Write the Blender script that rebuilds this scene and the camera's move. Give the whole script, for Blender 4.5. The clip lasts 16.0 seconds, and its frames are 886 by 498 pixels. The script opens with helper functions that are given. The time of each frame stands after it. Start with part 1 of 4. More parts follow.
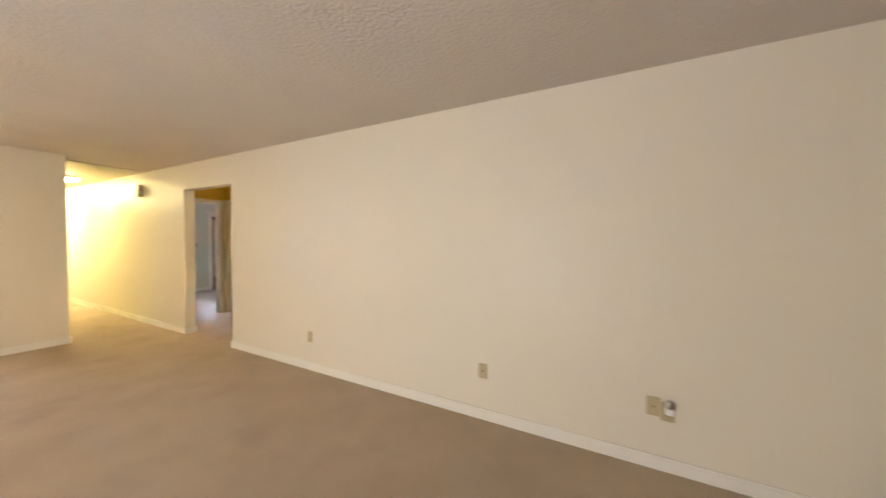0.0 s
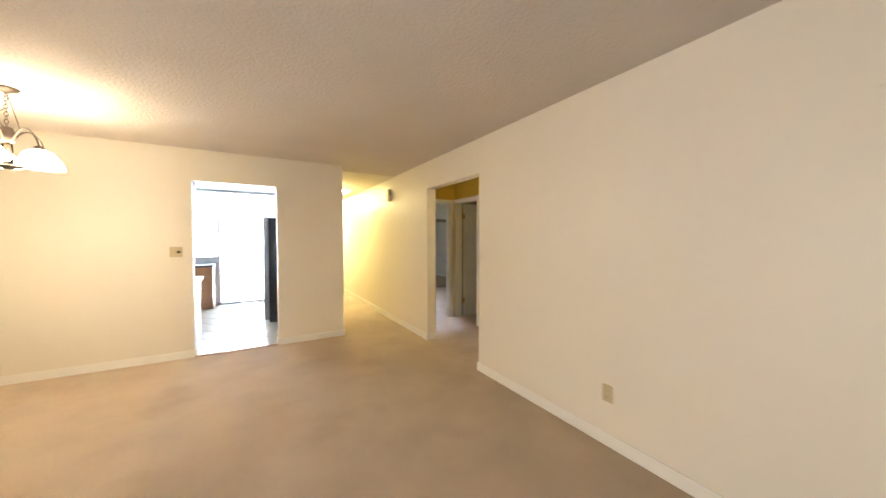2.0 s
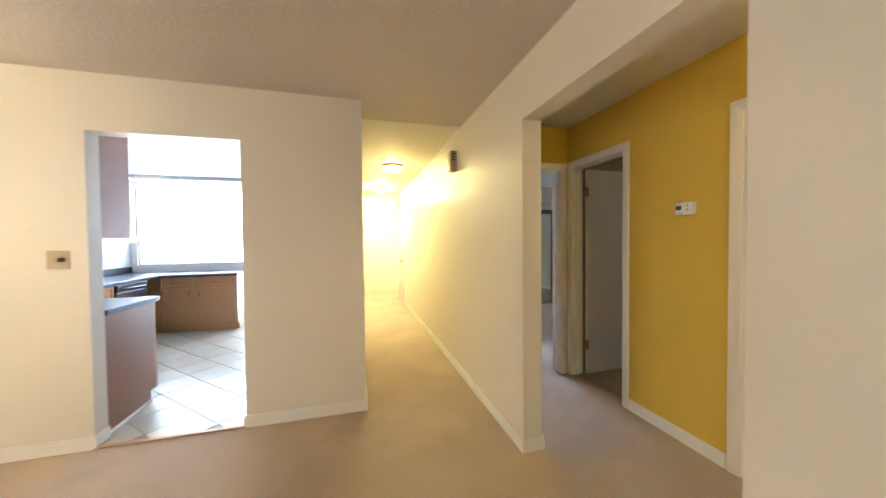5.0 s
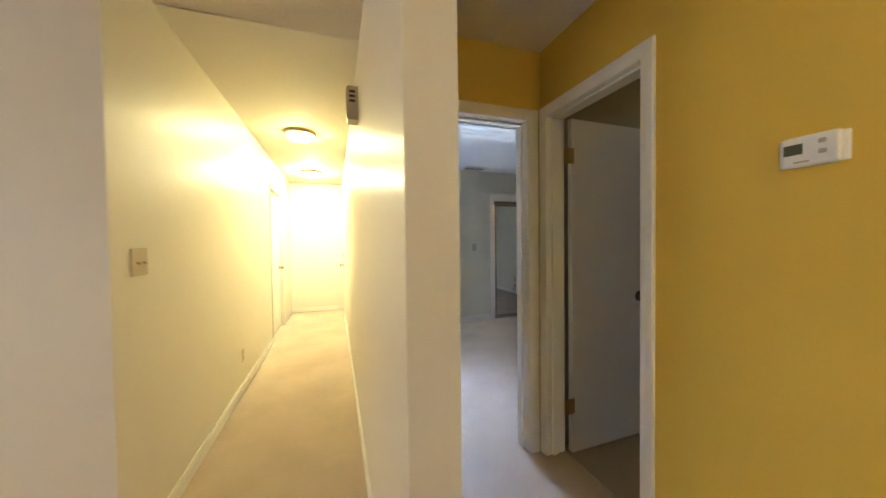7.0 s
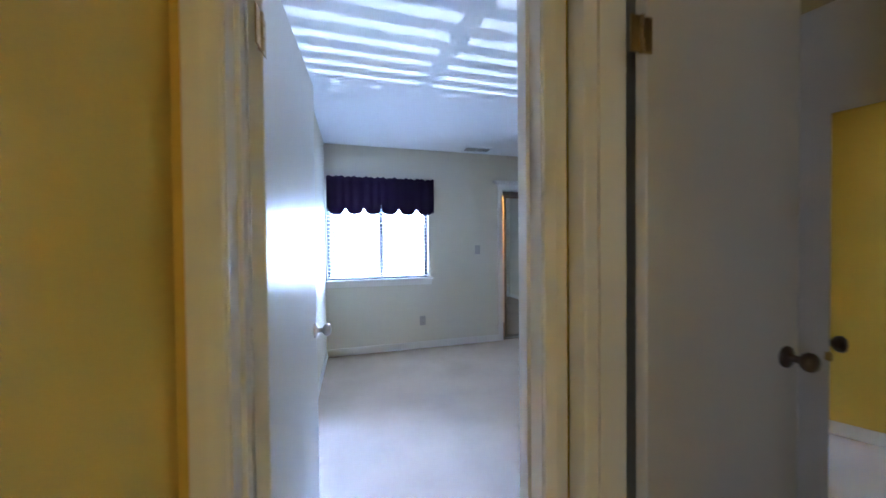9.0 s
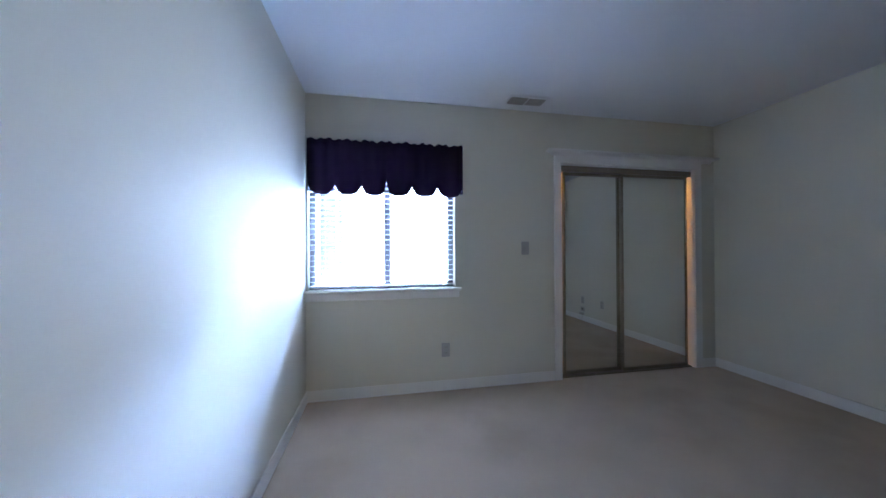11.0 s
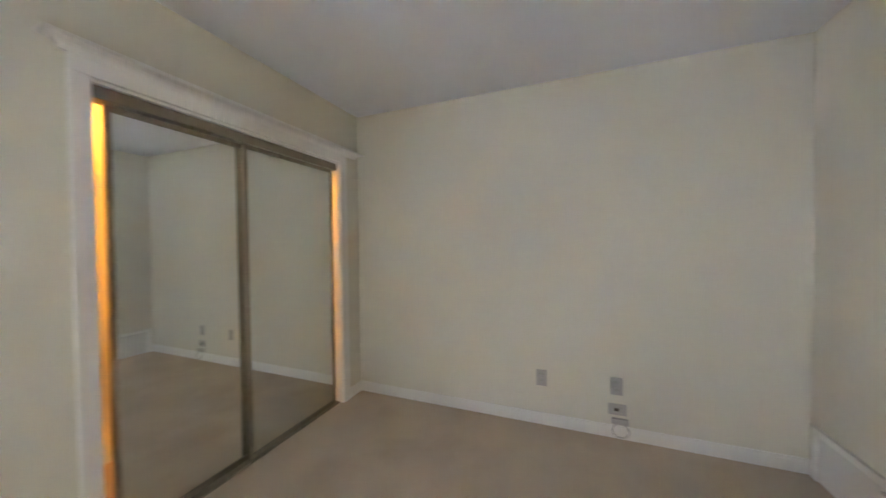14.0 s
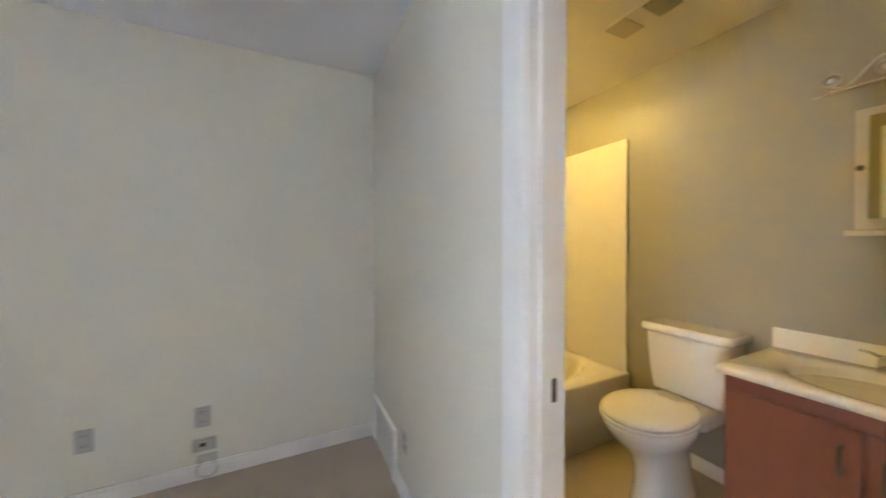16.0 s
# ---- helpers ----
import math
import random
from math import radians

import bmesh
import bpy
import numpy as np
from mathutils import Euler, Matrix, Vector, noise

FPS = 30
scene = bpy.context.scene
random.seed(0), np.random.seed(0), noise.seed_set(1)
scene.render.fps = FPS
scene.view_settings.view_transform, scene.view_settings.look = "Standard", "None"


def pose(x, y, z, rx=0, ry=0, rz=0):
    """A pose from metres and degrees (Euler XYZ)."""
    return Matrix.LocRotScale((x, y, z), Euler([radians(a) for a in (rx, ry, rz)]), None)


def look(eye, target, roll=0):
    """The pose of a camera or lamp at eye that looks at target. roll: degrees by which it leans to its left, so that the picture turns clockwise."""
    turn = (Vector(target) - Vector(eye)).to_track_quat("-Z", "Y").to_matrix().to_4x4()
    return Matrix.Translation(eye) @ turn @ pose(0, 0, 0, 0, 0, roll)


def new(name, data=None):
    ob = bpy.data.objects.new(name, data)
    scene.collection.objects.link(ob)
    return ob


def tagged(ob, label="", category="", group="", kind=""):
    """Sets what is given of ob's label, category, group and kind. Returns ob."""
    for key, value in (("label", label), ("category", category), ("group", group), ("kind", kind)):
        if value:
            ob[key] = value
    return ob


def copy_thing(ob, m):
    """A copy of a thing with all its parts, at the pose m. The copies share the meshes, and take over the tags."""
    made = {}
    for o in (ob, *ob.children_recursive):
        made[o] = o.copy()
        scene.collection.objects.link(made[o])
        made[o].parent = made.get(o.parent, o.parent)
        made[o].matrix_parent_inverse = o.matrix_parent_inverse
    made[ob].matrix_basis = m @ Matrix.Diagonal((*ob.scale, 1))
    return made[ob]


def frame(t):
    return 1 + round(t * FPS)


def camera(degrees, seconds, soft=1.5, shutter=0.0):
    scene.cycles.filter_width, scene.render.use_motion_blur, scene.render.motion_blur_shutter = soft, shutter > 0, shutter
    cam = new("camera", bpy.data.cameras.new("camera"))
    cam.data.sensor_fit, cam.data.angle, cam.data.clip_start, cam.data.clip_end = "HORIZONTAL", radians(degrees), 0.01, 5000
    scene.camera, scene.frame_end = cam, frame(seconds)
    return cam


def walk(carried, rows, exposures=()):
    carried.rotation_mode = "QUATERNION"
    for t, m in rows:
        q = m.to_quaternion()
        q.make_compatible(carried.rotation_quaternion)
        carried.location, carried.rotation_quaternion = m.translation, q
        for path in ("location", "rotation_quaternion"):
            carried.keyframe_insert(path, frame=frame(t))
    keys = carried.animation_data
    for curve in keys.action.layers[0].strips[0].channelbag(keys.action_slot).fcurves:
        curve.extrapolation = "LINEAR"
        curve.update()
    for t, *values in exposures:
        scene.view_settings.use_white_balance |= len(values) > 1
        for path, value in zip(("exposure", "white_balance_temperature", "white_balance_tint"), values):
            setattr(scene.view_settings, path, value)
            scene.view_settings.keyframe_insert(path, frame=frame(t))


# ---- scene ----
cam = camera(108.1, 16.0, shutter=0.5)
PATH = [
    (0, (-2.326, 0.089, 1.384), (-0.562, 1.03, 1.331), 0.5),
    (0.7, (-2.271, 0.577, 1.372), (-0.762, 1.889, 1.323), 0.3),
    (1, (-2.217, 0.847, 1.37), (-0.836, 2.293, 1.317), 0.3),
    (1.5, (-2.124, 1.252, 1.376), (-0.943, 2.865, 1.314), 0.1),
    (2, (-2.028, 1.634, 1.383), (-1.021, 3.361, 1.325), 0.0),
    (2.5, (-1.933, 1.998, 1.378), (-1.11, 3.82, 1.318), -0.1),
    (3, (-1.808, 2.351, 1.35), (-1.167, 4.245, 1.301), -0.3),
    (5.3, (-0.86, 3.947, 1.326), (-0.331, 5.875, 1.28), -0.6),
    (5.5, (-0.76, 4.075, 1.303), (-0.214, 5.999, 1.262), -0.6),
    (6, (-0.516, 4.339, 1.298), (0.049, 6.258, 1.268), -0.7),
    (6.5, (-0.319, 4.614, 1.3), (0.272, 6.525, 1.259), -0.7),
    (7, (-0.149, 4.833, 1.299), (0.488, 6.729, 1.255), -0.7),
    (7.5, (0.066, 5.042, 1.296), (0.709, 6.935, 1.26), -0.8),
    (8, (0.233, 5.25, 1.296), (0.876, 7.144, 1.257), -0.7),
    (8.5, (0.368, 5.504, 1.298), (0.966, 7.412, 1.256), -0.6),
    (10.8, (0.715, 6.802, 1.172), (1.085, 8.767, 1.194), -0.4),
    (11, (0.735, 6.952, 1.185), (1.116, 8.916, 1.196), -0.3),
    (11.5, (0.811, 7.275, 1.207), (1.217, 9.234, 1.199), -0.4),
    (12, (0.931, 7.596, 1.222), (1.58, 9.488, 1.221), -0.5),
    (12.5, (1.106, 7.778, 1.277), (2.139, 9.49, 1.249), -0.5),
    (13, (1.33, 7.842, 1.292), (2.697, 9.301, 1.262), -0.6),
    (13.5, (1.529, 7.854, 1.283), (3.174, 8.992, 1.262), -0.7),
    (14, (1.68, 7.88, 1.313), (3.538, 8.618, 1.277), -0.7),
    (14.5, (1.82, 7.794, 1.297), (3.791, 8.129, 1.259), -0.9),
    (15, (1.889, 7.596, 1.324), (3.885, 7.481, 1.255), -0.9),
    (15.5, (1.88, 7.402, 1.322), (3.802, 6.853, 1.276), -0.5),
    (16, (1.891, 7.164, 1.305), (3.693, 6.296, 1.276), -0.1),
]
# seconds, stops, kelvin, tint
EXPO = [(0.0, 0.56, 6750, 11), (1.5, 0.53, 6750, 11), (3.0, 0.38, 6700, 11), (5.3, 0.38, 6150, 10), (6.5, 0.40, 5950, 10), (7.0, 0.36, 5900, 10), (7.5, 0.28, 5800, 10), (8.0, 0.38, 5550, 10), (8.7, 0.6, 5000, 10), (10.8, 0.05, 5150, 13), (12.0, -0.36, 5300, 13), (12.5, -0.55, 5550, 14), (13.0, -0.38, 6150, 14), (13.5, 0.5, 6650, 14), (14.0, 1.25, 6800, 13), (14.5, 1.52, 6800, 13), (15.0, 1.54, 6700, 13), (15.5, 1.46, 6550, 13), (16.0, 1.26, 6450, 13)]
walk(cam, [(t, look(eye, target, roll)) for t, eye, target, roll in PATH], EXPO)

# ---- world, sun, large lights ----
world = bpy.data.worlds.new("sky")
scene.world = world
world.use_nodes = True
wn = world.node_tree.nodes
sky = wn.new("ShaderNodeTexSky")
sky.sky_type, sky.sun_disc = "NISHITA", False
sky.sun_elevation, sky.sun_rotation = radians(47), radians(124)
world.node_tree.links.new(sky.outputs[0], wn["Background"].inputs[0])
wn["Background"].inputs[1].default_value = 0.12

sun = new("sun", bpy.data.lights.new("sun", "SUN"))
sun.data.energy, sun.data.angle, sun.data.color = 3.0, radians(0.5), (1.0, 0.95, 0.87)
sun.matrix_world = look((16, -11, 21), (0, 0, 0))


def area(name, eye, target, w, h, energy, color):
    ob = new(name, bpy.data.lights.new(name, "AREA"))
    ob.data.shape, ob.data.size, ob.data.size_y, ob.data.energy, ob.data.color = "RECTANGLE", w, h, energy, color
    ob.matrix_world = look(eye, target)
    return ob


DAY = (0.62, 0.78, 1.0)
# area lamp outside the unseen patio opening, standing in for daylight
area("sky_light_living", (-4.85, 1.6, 1.1), (0, 1.9, 1.0), 2.4, 1.9, 60, (1.0, 0.96, 0.93))
area("sky_light_bedroom", (2.2, 14.0, 5.9), (0.8, 9.8, 1.3), 4.4, 5.2, 66000, (0.45, 0.60, 1.0))

# added spot below the bedroom window stands in for sunlight reflected upwards
glint = new("sun_glint_stand_in", bpy.data.lights.new("sun_glint_stand_in", "SPOT"))
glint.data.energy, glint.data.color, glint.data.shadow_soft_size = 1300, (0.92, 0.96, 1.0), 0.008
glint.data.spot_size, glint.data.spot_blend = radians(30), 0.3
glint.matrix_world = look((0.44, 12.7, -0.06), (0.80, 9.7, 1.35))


# ---- materials ----
def mat(name, base, rough=0.6, metal=0.0, var=0.08, scale=6.0, fine=220.0, bump=0.06, bump_scale=None, dist=0.002, spec=0.5, coat=0.0, stain=None, per_object=0.0):
    m = bpy.data.materials.new(name)
    m.use_nodes = True
    nt = m.node_tree
    n, l = nt.nodes, nt.links
    b = n["Principled BSDF"]
    b.inputs["Roughness"].default_value, b.inputs["Metallic"].default_value = rough, metal
    b.inputs["Specular IOR Level"].default_value = spec
    b.inputs["Coat Weight"].default_value = coat
    geo = n.new("ShaderNodeNewGeometry")
    big, small = n.new("ShaderNodeTexNoise"), n.new("ShaderNodeTexNoise")
    big.inputs["Scale"].default_value, small.inputs["Scale"].default_value = scale * 0.25, fine
    big.inputs["Detail"].default_value, small.inputs["Detail"].default_value = 4.0, 2.0
    l.new(geo.outputs["Position"], big.inputs["Vector"]), l.new(geo.outputs["Position"], small.inputs["Vector"])
    add = n.new("ShaderNodeMath")
    add.operation = "ADD"
    l.new(big.outputs["Fac"], add.inputs[0]), l.new(small.outputs["Fac"], add.inputs[1])
    ramp = n.new("ShaderNodeMapRange")
    ramp.inputs["From Min"].default_value, ramp.inputs["From Max"].default_value = 0.6, 1.4
    ramp.inputs["To Min"].default_value, ramp.inputs["To Max"].default_value = 1 - var, 1 + var
    l.new(add.outputs[0], ramp.inputs["Value"])
    mul = n.new("ShaderNodeVectorMath")
    mul.operation = "SCALE"
    mul.inputs[0].default_value = base
    fac = ramp.outputs[0]
    if per_object:
        info = n.new("ShaderNodeObjectInfo")
        ro = n.new("ShaderNodeMapRange")
        ro.inputs["To Min"].default_value, ro.inputs["To Max"].default_value = 1 - per_object, 1 + per_object
        l.new(info.outputs["Random"], ro.inputs["Value"])
        mm = n.new("ShaderNodeMath")
        mm.operation = "MULTIPLY"
        l.new(fac, mm.inputs[0]), l.new(ro.outputs[0], mm.inputs[1])
        fac = mm.outputs[0]
    l.new(fac, mul.inputs["Scale"])
    l.new(mul.outputs[0], b.inputs["Base Color"])
    if stain:
        st, mix, cr = n.new("ShaderNodeTexNoise"), n.new("ShaderNodeMix"), n.new("ShaderNodeMapRange")
        st.inputs["Scale"].default_value, st.inputs["Detail"].default_value = stain[1], 5.0
        l.new(geo.outputs["Position"], st.inputs["Vector"])
        cr.inputs["From Min"].default_value, cr.inputs["From Max"].default_value, cr.inputs["To Max"].default_value = 0.56, 0.72, stain[2]
        l.new(st.outputs["Fac"], cr.inputs["Value"])
        mix.data_type = "RGBA"
        l.new(cr.outputs[0], mix.inputs[0]), l.new(mul.outputs[0], mix.inputs[6])
        mix.inputs[7].default_value = (*stain[0], 1)
        l.new(mix.outputs[2], b.inputs["Base Color"])
    if bump:
        bp = n.new("ShaderNodeBump")
        bp.inputs["Strength"].default_value, bp.inputs["Distance"].default_value = bump, dist
        src = small
        if bump_scale:
            src = n.new("ShaderNodeTexNoise")
            src.inputs["Scale"].default_value, src.inputs["Detail"].default_value = bump_scale, 3.0
            l.new(geo.outputs["Position"], src.inputs["Vector"])
        l.new(src.outputs["Fac"], bp.inputs["Height"]), l.new(bp.outputs[0], b.inputs["Normal"])
    return m


def wood(name, base, dark, rough=0.35, axis=2):
    m = mat(name, base, rough, var=0.06, bump=0.05, coat=0.15)
    n, l = m.node_tree.nodes, m.node_tree.links
    b, geo = n["Principled BSDF"], n["Geometry"]
    mp, tex, mix = n.new("ShaderNodeMapping"), n.new("ShaderNodeTexNoise"), n.new("ShaderNodeMix")
    sc = [38.0, 38.0, 38.0]
    sc[axis] = 2.5
    mp.inputs["Scale"].default_value = sc
    l.new(geo.outputs["Position"], mp.inputs["Vector"]), l.new(mp.outputs[0], tex.inputs["Vector"])
    tex.inputs["Detail"].default_value, tex.inputs["Distortion"].default_value = 6.0, 0.6
    mix.data_type = "RGBA"
    mix.inputs[6].default_value, mix.inputs[7].default_value = (*base, 1), (*dark, 1)
    l.new(tex.outputs["Fac"], mix.inputs[0]), l.new(mix.outputs[2], b.inputs["Base Color"])
    return m


def glow(name, color, strength):
    m = bpy.data.materials.new(name)
    m.use_nodes = True
    b = m.node_tree.nodes["Principled BSDF"]
    b.inputs["Base Color"].default_value = (0.9, 0.88, 0.82, 1)
    b.inputs["Roughness"].default_value = 0.3
    b.inputs["Emission Color"].default_value, b.inputs["Emission Strength"].default_value = (*color, 1), strength
    return m


def glass(name, tint=(1, 1, 1)):
    m = bpy.data.materials.new(name)
    m.use_nodes = True
    n, l = m.node_tree.nodes, m.node_tree.links
    out = n["Material Output"]
    tr, gl, mx, fr = n.new("ShaderNodeBsdfTransparent"), n.new("ShaderNodeBsdfGlossy"), n.new("ShaderNodeMixShader"), n.new("ShaderNodeFresnel")
    tr.inputs[0].default_value = (*tint, 1)
    gl.inputs["Roughness"].default_value = 0.02
    l.new(fr.outputs[0], mx.inputs[0]), l.new(tr.outputs[0], mx.inputs[1]), l.new(gl.outputs[0], mx.inputs[2]), l.new(mx.outputs[0], out.inputs[0])
    return m


CREAM = mat("cream_wall_paint", (0.74, 0.68, 0.57), 0.42, var=0.025, scale=3, bump=0.10, bump_scale=140, dist=0.0015, spec=0.4)
YELLOW = mat("yellow_wall_paint", (0.66, 0.465, 0.085), 0.50, var=0.03, scale=3, bump=0.08, bump_scale=140, dist=0.0012, spec=0.08)
SAGE = mat("pale_sage_wall_paint", (0.69, 0.645, 0.52), 0.58, var=0.025, scale=3, bump=0.08, bump_scale=140, dist=0.0012, spec=0.22)
GREIGE = mat("grey_bathroom_paint", (0.325, 0.295, 0.215), 0.36, var=0.03, scale=3, bump=0.08, bump_scale=140, dist=0.0012, spec=0.5)
KITCHEN = mat("pale_blue_white_kitchen_paint", (0.74, 0.77, 0.78), 0.45, var=0.02, scale=3)
POPCORN = mat("textured_ceiling", (0.62, 0.56, 0.50), 0.9, var=0.06, scale=5, fine=120, bump=0.5, bump_scale=48, dist=0.013, spec=0.1)
CEIL = mat("flat_white_ceiling_paint", (0.84, 0.84, 0.84), 0.8, var=0.02, scale=3, bump=0.05, spec=0.15)
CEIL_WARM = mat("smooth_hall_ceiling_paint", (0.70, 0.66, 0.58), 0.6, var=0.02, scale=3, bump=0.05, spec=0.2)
CARPET = mat("beige_carpet", (0.485, 0.385, 0.285), 0.95, var=0.14, scale=9, fine=500, bump=0.9, bump_scale=330, dist=0.006, spec=0.08, stain=((0.375, 0.285, 0.20), 1.6, 0.45))
TRIM = mat("white_semi_gloss_trim", (0.79, 0.76, 0.69), 0.38, var=0.015, scale=4, bump=0.0, spec=0.4)
DOORPAINT = mat("off_white_door_paint", (0.70, 0.67, 0.60), 0.35, var=0.03, scale=3, bump=0.04, bump_scale=90)
LOUVER = mat("cream_louver_paint", (0.76, 0.70, 0.55), 0.4, var=0.03, scale=5, bump=0.04)
PLATE = mat("ivory_plastic", (0.50, 0.40, 0.24), 0.35, var=0.02, bump=0)
PLATE_GREY = mat("beige_grey_plastic", (0.43, 0.395, 0.345), 0.4, var=0.02, bump=0)
# off-white cabinet enamel darkened; the bathroom's shade is put into its colour
ENAMEL_SHADED = mat("shaded_cabinet_enamel", (0.52, 0.45, 0.32), 0.35, var=0.05, scale=6, bump=0.03)
DARK = mat("dark_slot", (0.02, 0.018, 0.015), 0.6, var=0.02, bump=0)
WHITEPL = mat("white_plastic", (0.78, 0.78, 0.76), 0.3, var=0.015, bump=0)
BRASS = mat("tarnished_brass", (0.42, 0.30, 0.13), 0.35, metal=1.0, var=0.15, scale=40, bump=0.05)
STEEL = mat("satin_nickel", (0.52, 0.49, 0.44), 0.28, metal=1.0, var=0.06, scale=30, bump=0.03)
CHROME = mat("chrome", (0.75, 0.75, 0.75), 0.08, metal=1.0, var=0.02, bump=0)
BRONZE = mat("brushed_bronze", (0.10, 0.075, 0.055), 0.45, metal=0.6, var=0.12, scale=30, bump=0.05)
TRACK = mat("bronze_anodised_aluminium", (0.24, 0.20, 0.14), 0.4, metal=0.7, var=0.06, scale=20, bump=0.02)
MIRROR = mat("mirror_silver", (0.80, 0.82, 0.78), 0.015, metal=1.0, var=0.0, bump=0)
STAINLESS = mat("dark_stainless", (0.16, 0.16, 0.165), 0.3, metal=0.8, var=0.05, scale=20, bump=0.03)
BLACKPL = mat("black_plastic", (0.02, 0.02, 0.022), 0.35, var=0.03, bump=0)
GREYAPPL = mat("grey_appliance_enamel", (0.33, 0.34, 0.36), 0.4, var=0.02, bump=0.02)
OAK = wood("honey_maple", (0.50, 0.285, 0.145), (0.39, 0.205, 0.095))
# darker copy of the maple; the panels' shade is put into the colour
OAKSHADE = wood("shaded_maple_panel", (0.30, 0.135, 0.065), (0.25, 0.11, 0.05))
CHERRY = wood("cherry_vanity", (0.24, 0.085, 0.045), (0.17, 0.055, 0.03))
LAMINATE = mat("slate_blue_laminate", (0.065, 0.078, 0.10), 0.35, var=0.25, scale=60, fine=300, bump=0.02)
TILE = mat("cream_floor_tile", (0.42, 0.375, 0.29), 0.3, var=0.08, scale=10, fine=60, bump=0.04, bump_scale=25, per_object=0.07)
GROUT = mat("dark_grout", (0.26, 0.23, 0.19), 0.9, var=0.1, scale=20)
VINYL = mat("tan_bathroom_vinyl", (0.42, 0.34, 0.21), 0.45, var=0.08, scale=12, bump=0.04, stain=((0.34, 0.27, 0.16), 6.0, 0.4))
PORCELAIN = mat("white_porcelain", (0.80, 0.78, 0.72), 0.08, var=0.01, bump=0, coat=0.5)
ACRYLIC = mat("white_tub_acrylic", (0.78, 0.74, 0.64), 0.22, var=0.02, bump=0.02)
MARBLE = mat("cultured_marble", (0.72, 0.68, 0.58), 0.15, var=0.06, scale=14, bump=0, coat=0.3)
PURPLE = mat("dark_purple_fabric", (0.012, 0.0045, 0.022), 0.9, var=0.2, scale=20, fine=600, bump=0.4, bump_scale=600, dist=0.001, spec=0.1)
BLIND = mat("white_blind_slat", (0.82, 0.82, 0.80), 0.4, var=0.02, bump=0.02)
ALU = mat("white_window_vinyl", (0.74, 0.74, 0.74), 0.35, var=0.02, bump=0.02)
FRAMEDARK = mat("bronze_window_frame", (0.08, 0.075, 0.07), 0.45, var=0.05, bump=0.02)
PANE = glass("window_glass")
# tint added to cut the backdrop's light on the kitchen floor
PANE_K = glass("light_dimming_glass", (0.74, 0.75, 0.74))
SHADE = glow("lit_frosted_glass", (1.0, 0.86, 0.64), 35.0)
SHADE_F = glow("lit_foyer_glass", (1.0, 0.84, 0.36), 115.0)
SHADE_E = glow("lit_entry_glass", (1.0, 0.88, 0.46), 420.0)
SHADE_B = glow("lit_bathroom_glass", (1.0, 0.68, 0.19), 66.0)
SHADE_H = glow("unseen_hall_lamp_glass", (1.0, 0.83, 0.42), 60.0)
SHADE_C = glow("lit_closet_bulb", (1.0, 0.44, 0.07), 520.0)
CLEAR = glass("clear_column_glass", (0.95, 0.9, 0.85))
CONCRETE = mat("pale_concrete", (0.45, 0.44, 0.42), 0.9, var=0.1, scale=2, bump=0.2)
LCD = mat("thermostat_display", (0.10, 0.11, 0.08), 0.2, var=0.02, bump=0)


# ---- mesh helpers ----
def bx(bm, x0, x1, y0, y1, z0, z1, bev=0.0, seg=1):
    c = ((x0 + x1) / 2, (y0 + y1) / 2, (z0 + z1) / 2)
    r = bmesh.ops.create_cube(bm, size=1.0, matrix=Matrix.Translation(c) @ Matrix.Diagonal((abs(x1 - x0), abs(y1 - y0), abs(z1 - z0), 1)))
    if bev:
        edges = list({e for v in r["verts"] for e in v.link_edges})
        bmesh.ops.bevel(bm, geom=edges, offset=bev, segments=seg, profile=0.5, affect="EDGES")
    return bm


def loft(bm, rings, cap0=True, cap1=True):
    loops = [[bm.verts.new(p) for p in ring] for ring in rings]
    n = len(loops[0])
    for a, b in zip(loops, loops[1:]):
        for i in range(n):
            f = bm.faces.new((a[i], a[(i + 1) % n], b[(i + 1) % n], b[i]))
            f.smooth = True
    if cap0:
        bm.faces.new(list(reversed(loops[0])))
    if cap1:
        bm.faces.new(loops[-1])
    return bm


def ring(cx, cy, z, rx, ry, n=24):
    return [(cx + rx * math.cos(2 * math.pi * i / n), cy + ry * math.sin(2 * math.pi * i / n), z) for i in range(n)]


def rect_ring(cx, cy, z, hx, hy, n=32):
    pts = []
    for i in range(n):
        a = 2 * math.pi * i / n
        c, s = math.cos(a), math.sin(a)
        k = min(hx / abs(c) if abs(c) > 1e-6 else 1e9, hy / abs(s) if abs(s) > 1e-6 else 1e9)
        pts.append((cx + k * c, cy + k * s, z))
    # snap the ray nearest to each corner onto the corner
    for sx in (-1, 1):
        for sy in (-1, 1):
            j = min(range(n), key=lambda q: (pts[q][0] - cx - sx * hx) ** 2 + (pts[q][1] - cy - sy * hy) ** 2)
            pts[j] = (cx + sx * hx, cy + sy * hy, z)
    return pts


def lathe(bm, profile, n=24, at=(0, 0, 0), cap0=True, cap1=True):
    return loft(bm, [ring(at[0], at[1], at[2] + z, r, r, n) for r, z in profile], cap0, cap1)


def tube(bm, pts, r, n=8):
    pts = [Vector(p) for p in pts]
    rings, side = [], None
    for i, p in enumerate(pts):
        d = (pts[min(i + 1, len(pts) - 1)] - pts[max(i - 1, 0)]).normalized()
        if side is None:
            side = d.orthogonal().normalized()
        side = (side - d * side.dot(d)).normalized()
        up = d.cross(side)
        rings.append([p + r * (math.cos(2 * math.pi * k / n) * side + math.sin(2 * math.pi * k / n) * up) for k in range(n)])
    return loft(bm, rings)


def xform(bm, m):
    bmesh.ops.transform(bm, matrix=m, verts=bm.verts)
    return bm


